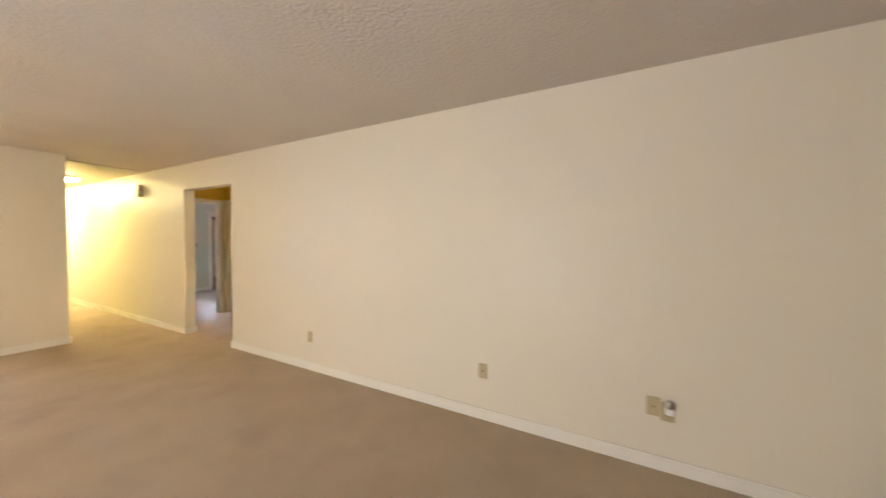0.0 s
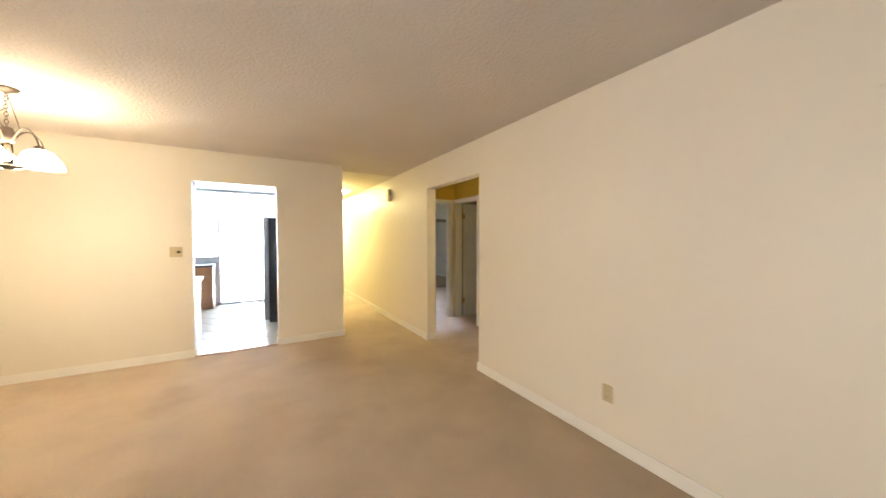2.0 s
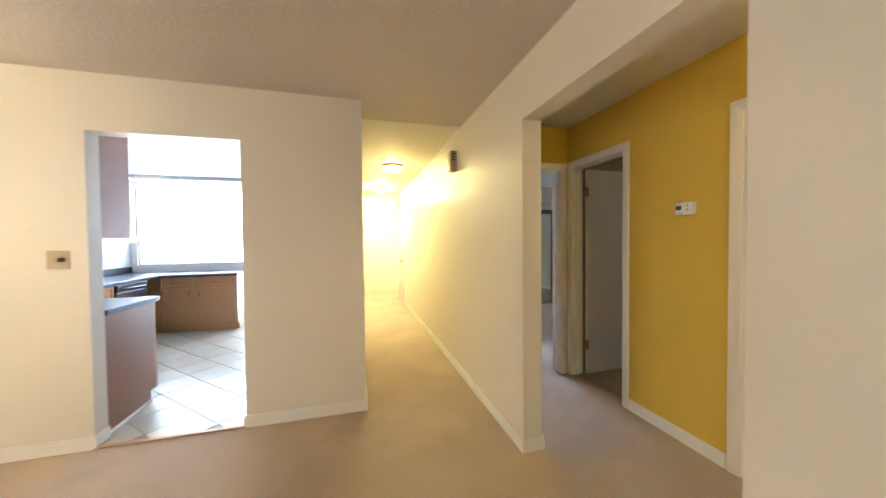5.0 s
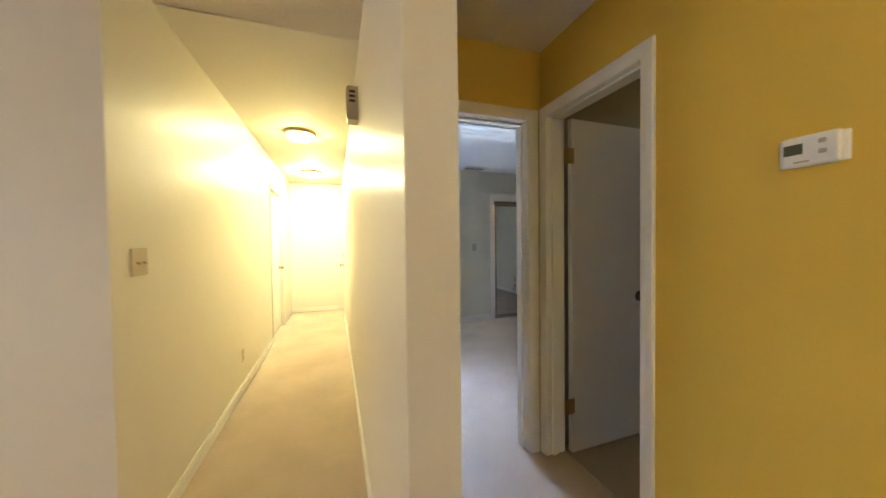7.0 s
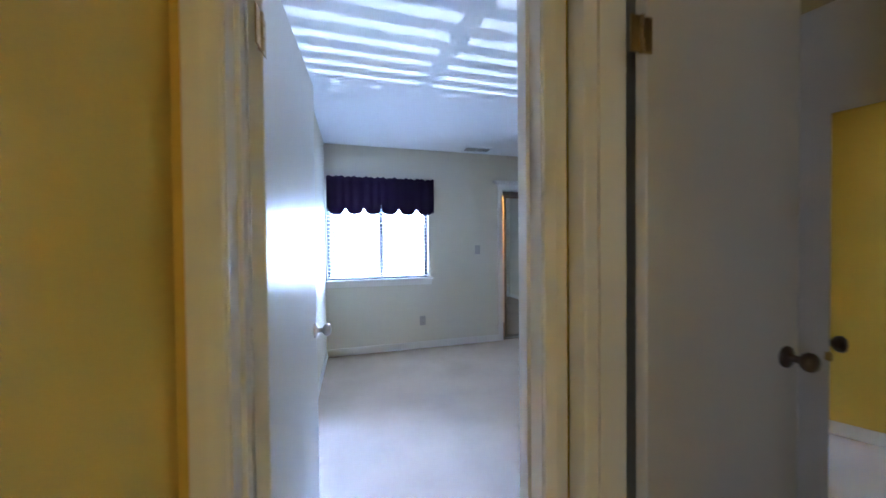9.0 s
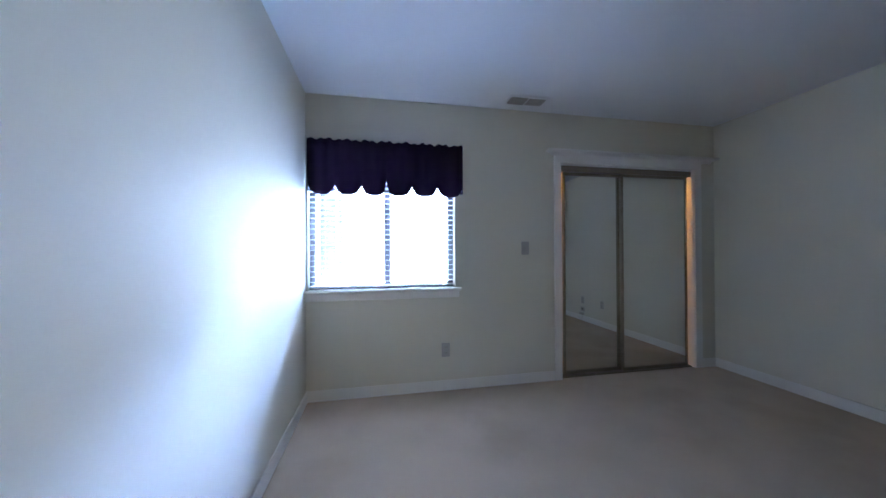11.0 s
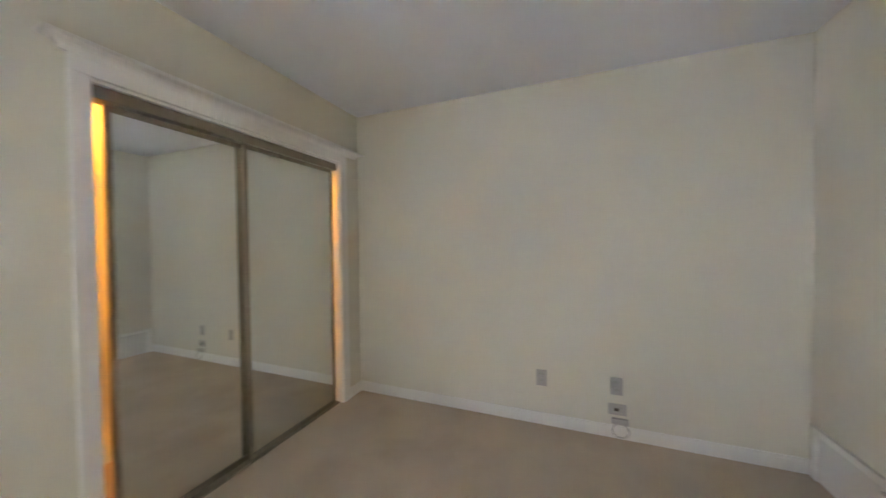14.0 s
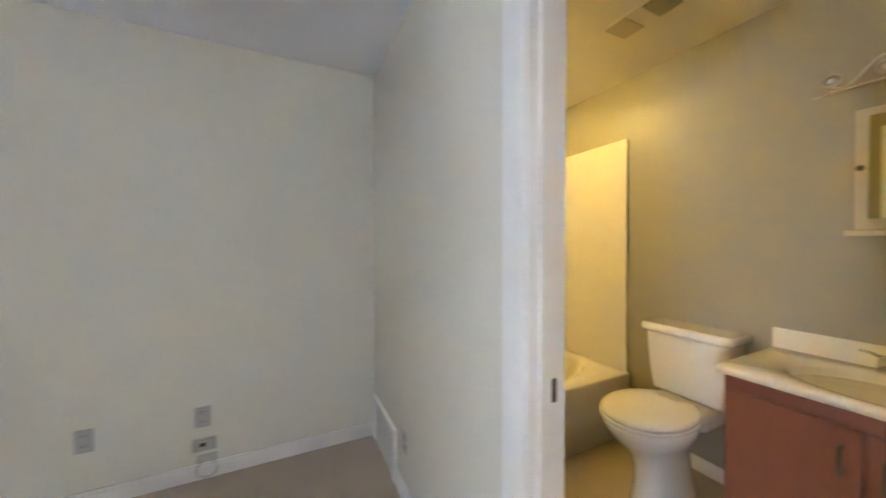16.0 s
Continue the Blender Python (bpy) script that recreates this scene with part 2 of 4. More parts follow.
def mesh_from(name, bm, material):
    bmesh.ops.recalc_face_normals(bm, faces=bm.faces)
    me = bpy.data.meshes.new(name)
    bm.to_mesh(me)
    bm.free()
    for m in material if isinstance(material, (list, tuple)) else [material]:
        me.materials.append(m)
    return me


def part(name, bm, material, parent, label=""):
    ob = new(name, mesh_from(name, bm, material))
    ob.parent = parent
    return tagged(ob, label)


def thing(name, m, label, category, group="", kind=""):
    ob = new(name)
    ob.empty_display_size = 0.1
    ob.matrix_world = m
    return tagged(ob, label, category, group, kind)


def solid(name, bm, material, label, category, kind="", group=""):
    return tagged(new(name, mesh_from(name, bm, material)), label, category, group, kind)


def B():
    return bmesh.new()


def painted(name, boxes, sides, label, category="wall"):
    """A wall of boxes; sides gives the paint by facing: n, s, e, w, and o for the rest."""
    bm = B()
    for b in boxes:
        bx(bm, *b)
    bm.normal_update()
    mats = list(dict.fromkeys(sides.values()))
    for f in bm.faces:
        nx, ny = f.normal.x, f.normal.y
        key = "e" if nx > 0.5 else "w" if nx < -0.5 else "n" if ny > 0.5 else "s" if ny < -0.5 else "o"
        f.material_index = mats.index(sides.get(key, sides["o"]))
    me = bpy.data.meshes.new(name)
    bm.to_mesh(me)
    bm.free()
    for m in mats:
        me.materials.append(m)
    return tagged(new(name, me), label, category, kind="structure")


# ---- the large structure ----
H = 2.44
painted("wall_long", [(0, 0.13, -1.7, 4.36, 0, H), (0, 0.13, 4.36, 5.54, 2.08, H), (0, 0.13, 5.54, 6.575, 0, H)],
        dict(o=CREAM, e=YELLOW), "long cream living room wall with a cased opening to the hall")
painted("wall_foyer_east", [(0, 0.154, 6.575, 11.44, 0, 2.55)], dict(o=CREAM, e=SAGE), "cream foyer wall that backs onto the bedroom")
painted("wall_hall_end", [(0.13, 0.154, 6.515, 6.575, 0, H), (0.154, 0.206, 6.515, 6.635, 0, H), (0.977, 1.11, 6.515, 6.635, 0, H), (0.206, 0.977, 6.515, 6.635, 2.04, H)],
        dict(o=SAGE, s=YELLOW, n=SAGE), "yellow wall at the hall's end with the bedroom doorway")
painted("wall_bath_north", [(1.11, 1.86, 6.515, 6.635, 0, H), (2.527, 4.2, 6.515, 6.635, 0, H), (1.86, 2.527, 6.515, 6.635, 2.05, H)],
        dict(o=SAGE, s=GREIGE, n=SAGE), "pale sage wall between bedroom and bathroom")
painted("wall_hall_east", [(1.05, 1.17, 3.3, 3.72, 0, H), (1.05, 1.17, 3.72, 5.02, 2.05, H), (1.05, 1.17, 5.02, 5.81, 0, H), (1.05, 1.17, 5.81, 6.47, 2.05, H), (1.05, 1.17, 6.47, 6.515, 0, H)],
        dict(o=YELLOW, e=GREIGE), "bright yellow hall wall with two doorways")
painted("wall_hall_south", [(0.13, 2.0, 3.18, 3.3, 0, H)], dict(o=YELLOW), "yellow wall that closes the hall")
painted("wall_kitchen", [(-4.75, -2.665, 6.35, 6.47, 0, H), (-1.785, -0.94, 6.35, 6.47, 0, H), (-2.665, -1.785, 6.35, 6.47, 2.07, H)],
        dict(o=CREAM, n=KITCHEN), "cream dining wall with an open kitchen doorway")
painted("wall_foyer_west", [(-1.06, -0.94, 6.47, 9.52, 0, H), (-1.06, -0.94, 9.52, 10.5, 2.06, H), (-1.06, -0.94, 10.5, 11.44, 0, H)],
        dict(o=CREAM, w=KITCHEN), "cream foyer wall with a closet door")
painted("wall_foyer_end", [(-1.06, 0.154, 11.44, 11.56, 0, H)], dict(o=CREAM), "cream wall at the far end of the foyer")
painted("wall_living_west", [(-4.75, -4.63, -1.7, 0.4, 0, H), (-4.75, -4.63, 2.8, 6.35, 0, H), (-4.75, -4.63, 0.4, 2.8, 2.05, H)], dict(o=CREAM), "cream living room wall with an unseen wide opening added for daylight")
painted("wall_living_south", [(-4.75, 0.13, -1.82, -1.7, 0, H)], dict(o=CREAM), "plain cream living room wall")
painted("wall_kitchen_west", [(-4.54, -4.42, 6.47, 10.07, 0, H)], dict(o=KITCHEN), "pale kitchen wall behind the counters")
painted("wall_kitchen_north", [(-4.54, -4.34, 9.95, 10.07, 0, H), (-1.62, -1.06, 9.95, 10.07, 0, H), (-4.34, -2.71, 9.95, 10.07, 0, 1.0), (-4.34, -1.62, 9.95, 10.07, 2.41, H)],
        dict(o=KITCHEN), "pale kitchen wall with added glazing that makes it bright")
painted("wall_bedroom_far", [(0.154, 0.168, 9.645, 9.8, 0, H), (1.363, 2.36, 9.645, 9.8, 0, H), (3.828, 4.2, 9.645, 9.8, 0, H), (0.168, 1.363, 9.645, 9.8, 0, 0.86), (0.168, 1.363, 9.645, 9.8, 2.03, H), (2.36, 3.828, 9.645, 9.8, 1.985, H)],
        dict(o=SAGE), "pale sage bedroom wall with window and closet")
painted("wall_bedroom_east", [(4.08, 4.2, 4.93, 6.515, 0, H), (4.08, 4.2, 6.635, 9.645, 0, H)], dict(o=SAGE), "plain pale sage bedroom wall")
painted("wall_bath_south", [(1.17, 4.08, 4.93, 5.05, 0, H)], dict(o=GREIGE), "grey bathroom wall behind toilet and vanity")
painted("wall_closet", [(2.1, 2.2, 9.8, 10.5, 0, H), (4.0, 4.1, 9.8, 10.5, 0, H), (2.1, 4.1, 10.5, 10.6, 0, H)], dict(o=CREAM), "cream walls inside the lit closet")
painted("wall_utility_closet", [(1.9, 2.0, 3.3, 4.93, 0, H)], dict(o=CREAM), "plain wall inside the louvered closet")


def slab(name, b, m, label, category):
    return solid(name, bx(B(), *b), m, label, category, "structure")


slab("ceiling_living", (-4.75, 0.0, -1.82, 6.35, H, H + 0.08), POPCORN, "rough textured off-white living room ceiling", "ceiling")
bm = B()
bx(bm, -0.94, 0, 6.35, 6.72, H, H + 0.08)
solid("ceiling_passage", bm, POPCORN, "textured ceiling strip before the foyer", "ceiling", "structure")
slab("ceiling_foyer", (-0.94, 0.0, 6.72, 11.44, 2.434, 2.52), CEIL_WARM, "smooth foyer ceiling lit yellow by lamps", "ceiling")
slab("ceiling_kitchen", (-4.54, -1.06, 6.47, 10.07, H, H + 0.08), CEIL, "white kitchen ceiling", "ceiling")
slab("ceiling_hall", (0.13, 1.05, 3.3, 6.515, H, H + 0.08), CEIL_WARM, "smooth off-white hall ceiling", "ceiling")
slab("ceiling_bedroom", (0.154, 4.08, 6.635, 9.645, H, H + 0.08), CEIL, "white bedroom ceiling", "ceiling")
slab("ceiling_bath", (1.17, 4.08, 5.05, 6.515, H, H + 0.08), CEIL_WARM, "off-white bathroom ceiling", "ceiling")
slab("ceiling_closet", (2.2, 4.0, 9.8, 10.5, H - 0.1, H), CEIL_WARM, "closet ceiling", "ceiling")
# unseen slab that blocks sky light; stops short by the bedroom window
bm = B()
bx(bm, -5.2, 0.25, -2.3, 12.0, 2.62, 2.7)
bx(bm, 0.25, 4.6, -2.3, 9.95, 2.62, 2.7)
solid("roof", bm, CONCRETE, "unseen flat slab that keeps sky light out from above", "roof", "structure")
bm = B()
for b in ((-4.75, 0.13, -1.82, 11.56), (0.13, 2.0, 3.18, 4.93), (0.13, 4.2, 4.93, 9.645)):
    bx(bm, *b, -0.12, 0.0)
solid("floor", bm, CARPET, "worn beige wall-to-wall carpet", "floor", "structure")
slab("floor_closet", (2.1, 4.1, 9.645, 10.6, -0.12, 0.0), CARPET, "beige carpet inside the closet", "floor")
slab("floor_bath", (1.17, 4.08, 5.05, 6.515, 0.0, 0.006), VINYL, "tan sheet vinyl bathroom floor", "floor")
slab("ground", (-400, 400, -400, 400, -9.0, -8.0), CONCRETE, "pale paved ground outside", "ground")

# glowing sheet for the white outdoors; it also lights bedroom and kitchen
OUTDOOR_GLOW = glow("glowing_backdrop", (0.66, 0.78, 1.0), 40.0)
slab("backdrop", (-24, 18, 22.0, 22.1, -8, 14), OUTDOOR_GLOW, "plain glowing sheet outside the windows that lights the rooms", "backdrop")


# baseboards
def baseboard(name, runs, label="white painted baseboard", h=0.085):
    bm = B()
    for x0, x1, y0, y1 in runs:
        bx(bm, x0, x1, y0, y1, 0, h - 0.018)
        # the top bead is thinner and sits against the wall side
        if abs(x1 - x0) < abs(y1 - y0):
            t = (x1 - x0) * 0.2
            bx(bm, x0 + t, x1 - t, y0, y1, h - 0.018, h)
        else:
            t = (y1 - y0) * 0.2
            bx(bm, x0, x1, y0 + t, y1 - t, h - 0.018, h)
    return solid(name, bm, TRIM, label, "baseboard", "structure")


T = 0.013
baseboard("baseboard_living", [(-T, 0, -1.7, 4.36), (-4.63, -2.665, 6.35 - T, 6.35), (-1.785, -0.94, 6.35 - T, 6.35), (-4.63, -4.63 + T, -1.7, 0.4), (-4.63, -4.63 + T, 2.8, 6.35 - T)])
baseboard("baseboard_jamb", [(-T, 0.13 + T, 5.54 - T, 5.54), (-T, 0.13 + T, 4.36, 4.36 + T), (-2.665, -2.665 + T, 6.35 - T, 6.47), (-1.785 - T, -1.785, 6.35 - T, 6.47)])
baseboard("baseboard_foyer", [(-T, 0, 5.54, 10.55), (-0.94, -0.94 + T, 6.35 - T, 9.46), (-0.94, -0.94 + T, 10.56, 11.44), (-0.94, 0, 11.44 - T, 11.44)])
baseboard("baseboard_hall", [(1.05 - T, 1.05, 5.085, 5.77), (0.13, 0.13 + T, 5.54, 6.515), (0.13, 0.13 + T, 3.3, 4.36)])
baseboard("baseboard_bedroom", [(0.154, 0.154 + T, 6.635, 9.645), (0.154 + T, 2.295, 9.645 - T, 9.645), (3.905, 4.08, 9.645 - T, 9.645), (4.08 - T, 4.08, 6.635, 9.645 - T), (2.61, 3.58, 6.635, 6.635 + T)])
baseboard("baseboard_bath", [(1.17, 3.30, 5.05, 5.05 + T)])


# door trim: lining and moulded casings
CLAM = ((0, 0), (0, 0.012), (0.004, 0.0155), (0.5, 0.015), (0.93, 0.0105), (0.985, 0.007), (1, 0))


def casing_boxes(bm, axis, at, out, a, b, top, w=0.062):
    """A clamshell casing round an opening a..b on the face at, standing out by the sign of out; mitred corners."""
    s = 1 if out > 0 else -1

    def pt(u, z, d):
        return (u, at + s * d, z) if axis == "x" else (at + s * d, u, z)
    rings = []
    for corner in range(4):
        ring_ = []
        for k, d in CLAM:
            k = w * (1 - k) if k > 0.01 or k == 0 else w - k
            u = a - k if corner < 2 else b + k
            z = 0.0 if corner in (0, 3) else top + k
            ring_.append(pt(u, z, d))
        rings.append(ring_)
    loops = [[bm.verts.new(p) for p in q] for q in rings]
    n = len(CLAM)
    for p, q in zip(loops, loops[1:]):
        for i in range(n):
            bm.faces.new((p[i], p[(i + 1) % n], q[(i + 1) % n], q[i]))
    bm.faces.new(loops[0]), bm.faces.new(list(reversed(loops[-1])))


def casing(name, axis, at, out, a, b, top, label="white moulded door casing", w=0.062):
    bm = B()
    casing_boxes(bm, axis, at, out, a, b, top, w)
    return solid(name, bm, TRIM, label, "door casing", "structure")


def lining(name, axis, lo, hi, a, b, top, t=0.02):
    bm = B()
    for u0, u1, z0, z1 in ((a - t, a, 0, top), (b, b + t, 0, top), (a - t, b + t, top, top + t)):
        bx(bm, *((u0, u1, lo, hi) if axis == "x" else (lo, hi, u0, u1)), z0, z1)
    mid = (lo + hi) / 2
    for u0, u1, z0, z1 in ((a, a + 0.011, 0, top - 0.011), (b - 0.011, b, 0, top - 0.011), (a, b, top - 0.011, top)):
        bx(bm, *((u0, u1, mid - 0.005, mid + 0.03) if axis == "x" else (mid - 0.03, mid + 0.005, u0, u1)), z0, z1)
    return solid(name, bm, TRIM, "white painted door jamb with stop", "door jamb", "structure")


lining("jamb_bedroom", "x", 6.513, 6.637, 0.226, 0.957, 2.02)
casing("trim_bedroom_hall", "x", 6.515, -1, 0.222, 0.959, 2.016, w=0.069)
casing("trim_bedroom_room", "x", 6.635, 1, 0.232, 0.959, 2.016)
lining("jamb_bath_hall", "y", 1.048, 1.172, 5.83, 6.45, 2.03)
casing("trim_bath_hall", "y", 1.05, -1, 5.83, 6.446, 2.03)
lining("jamb_bath_bedroom", "x", 6.513, 6.637, 1.88, 2.507, 2.03)
casing("trim_bath_bedroom", "x", 6.635, 1, 1.88, 2.516, 2.03, w=0.082)
lining("jamb_louver", "y", 1.048, 1.172, 3.74, 5.0, 2.03)
casing("trim_louver", "y", 1.05, -1, 3.74, 5.012, 2.03)
lining("jamb_foyer_closet", "y", -1.062, -0.938, 9.54, 10.48, 2.04)
casing("trim_foyer_closet", "y", -0.94, 1, 9.54, 10.48, 2.04)
casing("trim_entry", "y", 0.0, -1, 10.62, 11.36, 2.04)

# ---- doors ----


def knob(parent, x, z, side, y, m=STEEL):
    bm = B()
    lathe(bm, [(0.033, 0), (0.033, 0.006), (0.026, 0.01), (0.011, 0.014), (0.011, 0.034), (0.02, 0.038), (0.028, 0.048), (0.028, 0.060), (0.020, 0.068), (0.006, 0.071)], 20)
    xform(bm, pose(x, y, z, 90 if side < 0 else -90))
    return part("knob", bm, m, parent, "round satin metal door knob")


def hinge(parent, x, y, z, m=BRASS):
    bm = B()
    tube(bm, [(x, y, z - 0.045), (x, y, z + 0.045)], 0.007, 10)
    bx(bm, x + 0.004, x + 0.034, y - 0.001, y + 0.003, z - 0.045, z + 0.045)
    bx(bm, x - 0.034, x - 0.004, y - 0.001, y + 0.003, z - 0.045, z + 0.045)
    for dz in (-0.016, 0.016):
        lathe(bm, [(0.0085, -0.002), (0.0085, 0.002)], 10, (x, y, z + dz))
    return part("hinge", bm, m, parent, "tarnished brass hinge")


def slab_door(name, m, w, label, h=2.02, lock=0.93, knobs=(-1, 1), hinges=True, paint=DOORPAINT, metal=STEEL):
    d = thing(name, m, label, "door")
    part("leaf", bx(B(), 0.003, w - 0.003, 0, 0.035, 0.012, h, 0.0025), paint, d)
    for s in knobs:
        knob(d, w - 0.065, lock, s, 0 if s < 0 else 0.035, metal)
    bm = B()
    bx(bm, w - 0.004, w - 0.0015, 0.006, 0.029, lock - 0.03, lock + 0.03)
    part("latch_plate", bm, BRASS, d)
    if hinges:
        for z in (0.30, 1.80):
            hinge(d, -0.016, -0.002, z)
    return d


# the bedroom door stands open against the bedroom wall, hinged on the west jamb
slab_door("bedroom_door", pose(0.230, 6.645, 0, 0, 0, 87) @ Matrix.Translation((0, -0.035, 0)), 0.72, "off-white flat bedroom door standing wide open", lock=0.90)
# the hall's bathroom door stands open into the bathroom
slab_door("bathroom_door", pose(1.188, 6.405, 0, 0, 0, 1.5), 0.615, "off-white flat bathroom door standing open", metal=BRONZE, knobs=(-1,))
ens = slab_door("ensuite_door", pose(1.882, 6.508, 0, 0, 0, -76), 0.60, "off-white bathroom door opened inwards with a mirror on it", knobs=(), hinges=False)
mir = part("mirror", bx(B(), 0.108, 0.47, -0.008, -0.002, 0.45, 1.676, 0.002), MIRROR, ens, "frameless full-length door mirror")
for zz in (0.92,):
    part("mirror_clip", bx(B(), 0.10, 0.116, -0.012, -0.001, zz - 0.014, zz + 0.014, 0.003), BRASS, ens)
slab_door("foyer_closet_door", pose(-0.985, 9.545, 0, 0, 0, 90), 0.93, "white flat closet door, closed", knobs=(-1,), hinges=False, paint=TRIM, metal=BRASS)
ed = thing("entry_door", pose(0, 10.62, 0), "white flat entry door with knob and deadbolt, closed", "door")
part("leaf", bx(B(), -0.010, -0.001, 0.003, 0.737, 0.012, 2.03, 0.002), TRIM, ed)
bm = lathe(B(), [(0.033, 0), (0.033, 0.006), (0.012, 0.014), (0.012, 0.034), (0.028, 0.048), (0.028, 0.060), (0.006, 0.071)], 20)
part("knob", xform(bm, pose(-0.010, 0.06, 0.92, 0, -90)), BRASS, ed, "brass door knob")
bm = lathe(B(), [(0.03, 0), (0.028, 0.012), (0.01, 0.016)], 20)
part("deadbolt", xform(bm, pose(-0.010, 0.06, 1.09, 0, -90)), BRASS, ed, "brass deadbolt")

# louvered bifold closet door
lv = thing("louver_door", pose(1.060, 4.990, 0), "cream louvered bifold closet door, closed", "door")
SW = 0.62


def louver_leaf(y_hi):
    y0, y1 = y_hi - SW + 0.004, y_hi
    leaf = part("leaf_frame", B(), LOUVER, lv)
    bm = B()
    for a, b in ((y1 - 0.03, y1), (y0, y0 + 0.03)):
        bx(bm, 0, 0.028, a, b, 0.015, 2.02, 0.003)
    for z0, z1 in ((0.015, 0.165), (0.848, 0.955), (1.935, 2.02)):
        bx(bm, 0.001, 0.027, y0 + 0.03, y1 - 0.03, z0, z1, 0.002)
    leaf.data = mesh_from("leaf_frame", bm, LOUVER)
    bm = B()
    bx(bm, -0.0175, 0.0175, y0 + 0.031 - y1, -0.031, -0.0028, 0.0028, 0.0012)
    sl = mesh_from("slat", bm, LOUVER)
    z = 0.185
    while z < 1.93:
        if not 0.852 < z < 0.953:
            o = new("slat", sl)
            o.parent = leaf
            o.matrix_local = pose(0.012, y1, z, 0, -69, 0)
        z += 0.0268
    return leaf


louver_leaf(0.0)
l2 = louver_leaf(-SW)
bm = lathe(B(), [(0.012, 0), (0.01, 0.012), (0.017, 0.02), (0.015, 0.028), (0.004, 0.031)], 16)
part("knob", xform(bm, pose(0, -SW + 0.05, 0.9, 0, -90)), LOUVER, lv)


# ---- wall plates ----
def outlet(m, label, material=PLATE, group="wall outlets"):
    o = thing("wall_outlet", m, label, "outlet", group)
    part("plate", bx(B(), -0.036, 0.036, -0.006, 0, -0.058, 0.058, 0.0025, 2), material, o)
    for dz in (-0.026, 0.026):
        rec = part("receptacle", bx(B(), -0.0165, 0.0165, -0.0085, -0.005, dz - 0.017, dz + 0.017, 0.0025), material, o)
        for dx in (-0.0065, 0.0065):
            part("slot", bx(B(), dx - 0.0012, dx + 0.0012, -0.0092, -0.008, dz - 0.003, dz + 0.008), DARK, rec)
    part("screw", xform(lathe(B(), [(0.003, 0), (0.003, 0.0015)], 10), pose(0, -0.006, 0, 90)), STEEL, o)
    return o


o1 = outlet(pose(0, 2.915, 0.352, 0, 0, -90), "ivory duplex wall outlet above the baseboard")
copy_thing(o1, pose(0, -0.215, 0.362, 0, 0, -90))
copy_thing(o1, pose(-4.31, 6.35, 0.382))
copy_thing(o1, pose(-0.94, 8.06, 0.325, 0, 0, 90))
g1 = outlet(pose(1.276, 9.645, 0.34), "beige-grey duplex outlet on the sage wall", PLATE_GREY)
copy_thing(g1, pose(4.08, 8.08, 0.335, 0, 0, -90))
copy_thing(g1, pose(4.08, 7.60, 0.345, 0, 0, -90))
copy_thing(g1, pose(3.433, 6.635, 0.305, 0, 0, 180))


def cable_plate(m, label, material):
    o = thing("cable_plate", m, label, "wall plate")
    part("plate", bx(B(), -0.036, 0.036, -0.006, 0, -0.058, 0.058, 0.0025, 2), material, o)
    part("jack", xform(lathe(B(), [(0.007, 0), (0.007, 0.004), (0.0048, 0.004), (0.0048, 0.012)], 12), pose(0, -0.006, 0, 90)), BRASS, o)
    return o


cable_plate(pose(0, 0.968, 0.376, 0, 0, -90), "ivory cable plate with a threaded jack", PLATE)
cable_plate(pose(0, -0.14, 0.382, 0, 0, -90), "ivory blank cable plate beside an outlet", PLATE)
nl = thing("night_light", pose(-0.0085, -0.22, 0.375, 0, 0, -90), "white plug-in night light in the wall outlet", "night light")
part("body", bx(B(), -0.022, 0.022, -0.028, 0, -0.02, 0.02, 0.006, 2), WHITEPL, nl)
bm = B()
loft(bm, [ring(0, -0.022, z, r, r * 0.8, 18) for z, r in ((0.02, 0.016), (0.03, 0.024), (0.05, 0.026), (0.066, 0.018), (0.07, 0.006))])
part("shade", bm, STEEL, nl, "grey night light shade")

# phone jack and coil of cable low on the bedroom wall
pj = thing("phone_jack", pose(4.08, 7.595, 0.19, 0, 0, -90), "open phone jack plate with a cable below", "wall plate")
part("plate", bx(B(), -0.055, 0.055, -0.006, 0, -0.038, 0.038, 0.003), PLATE_GREY, pj)
part("socket", bx(B(), -0.03, 0.03, -0.012, -0.005, -0.02, 0.018, 0.003), PLATE_GREY, pj)
part("opening", bx(B(), -0.02, 0.008, -0.0135, -0.011, -0.008, 0.012), BRONZE, pj)
cj = thing("cable_coil", pose(4.08 - T, 7.58, 0.085, 0, 0, -90), "thin pale cable coiled against the baseboard", "cable")
bm = B()
tube(bm, [(0.045 * math.cos(a / 9 * math.tau * 0.9) * (1 + 0.01 * a), -0.008 - 0.001 * a, -0.02 + 0.045 * math.sin(a / 9 * math.tau * 0.9)) for a in range(22)], 0.002, 6)
part("cable", bm, PLATE_GREY, cj)
bm = B()
bx(bm, -0.05, 0.05, -0.012, 0.012, 0.012, 0.05, 0.004)
part("plug_box", bm, PLATE_GREY, cj)


def switch(name, m, label, toggles=1, w=0.036, material=PLATE, group="wall switches", h=0.058):
    o = thing(name, m, label, "light switch", group)
    part("plate", bx(B(), -w, w, -0.006, 0, -h, h, 0.0025, 2), material, o)
    for i in range(toggles):
        x = (i - (toggles - 1) / 2) * 0.046
        bm = bx(B(), -0.004, 0.004, -0.02, 0, -0.005, 0.005, 0.0015)
        part("toggle", xform(bm, pose(x, -0.003, 0, 25)), material, o)
    return o


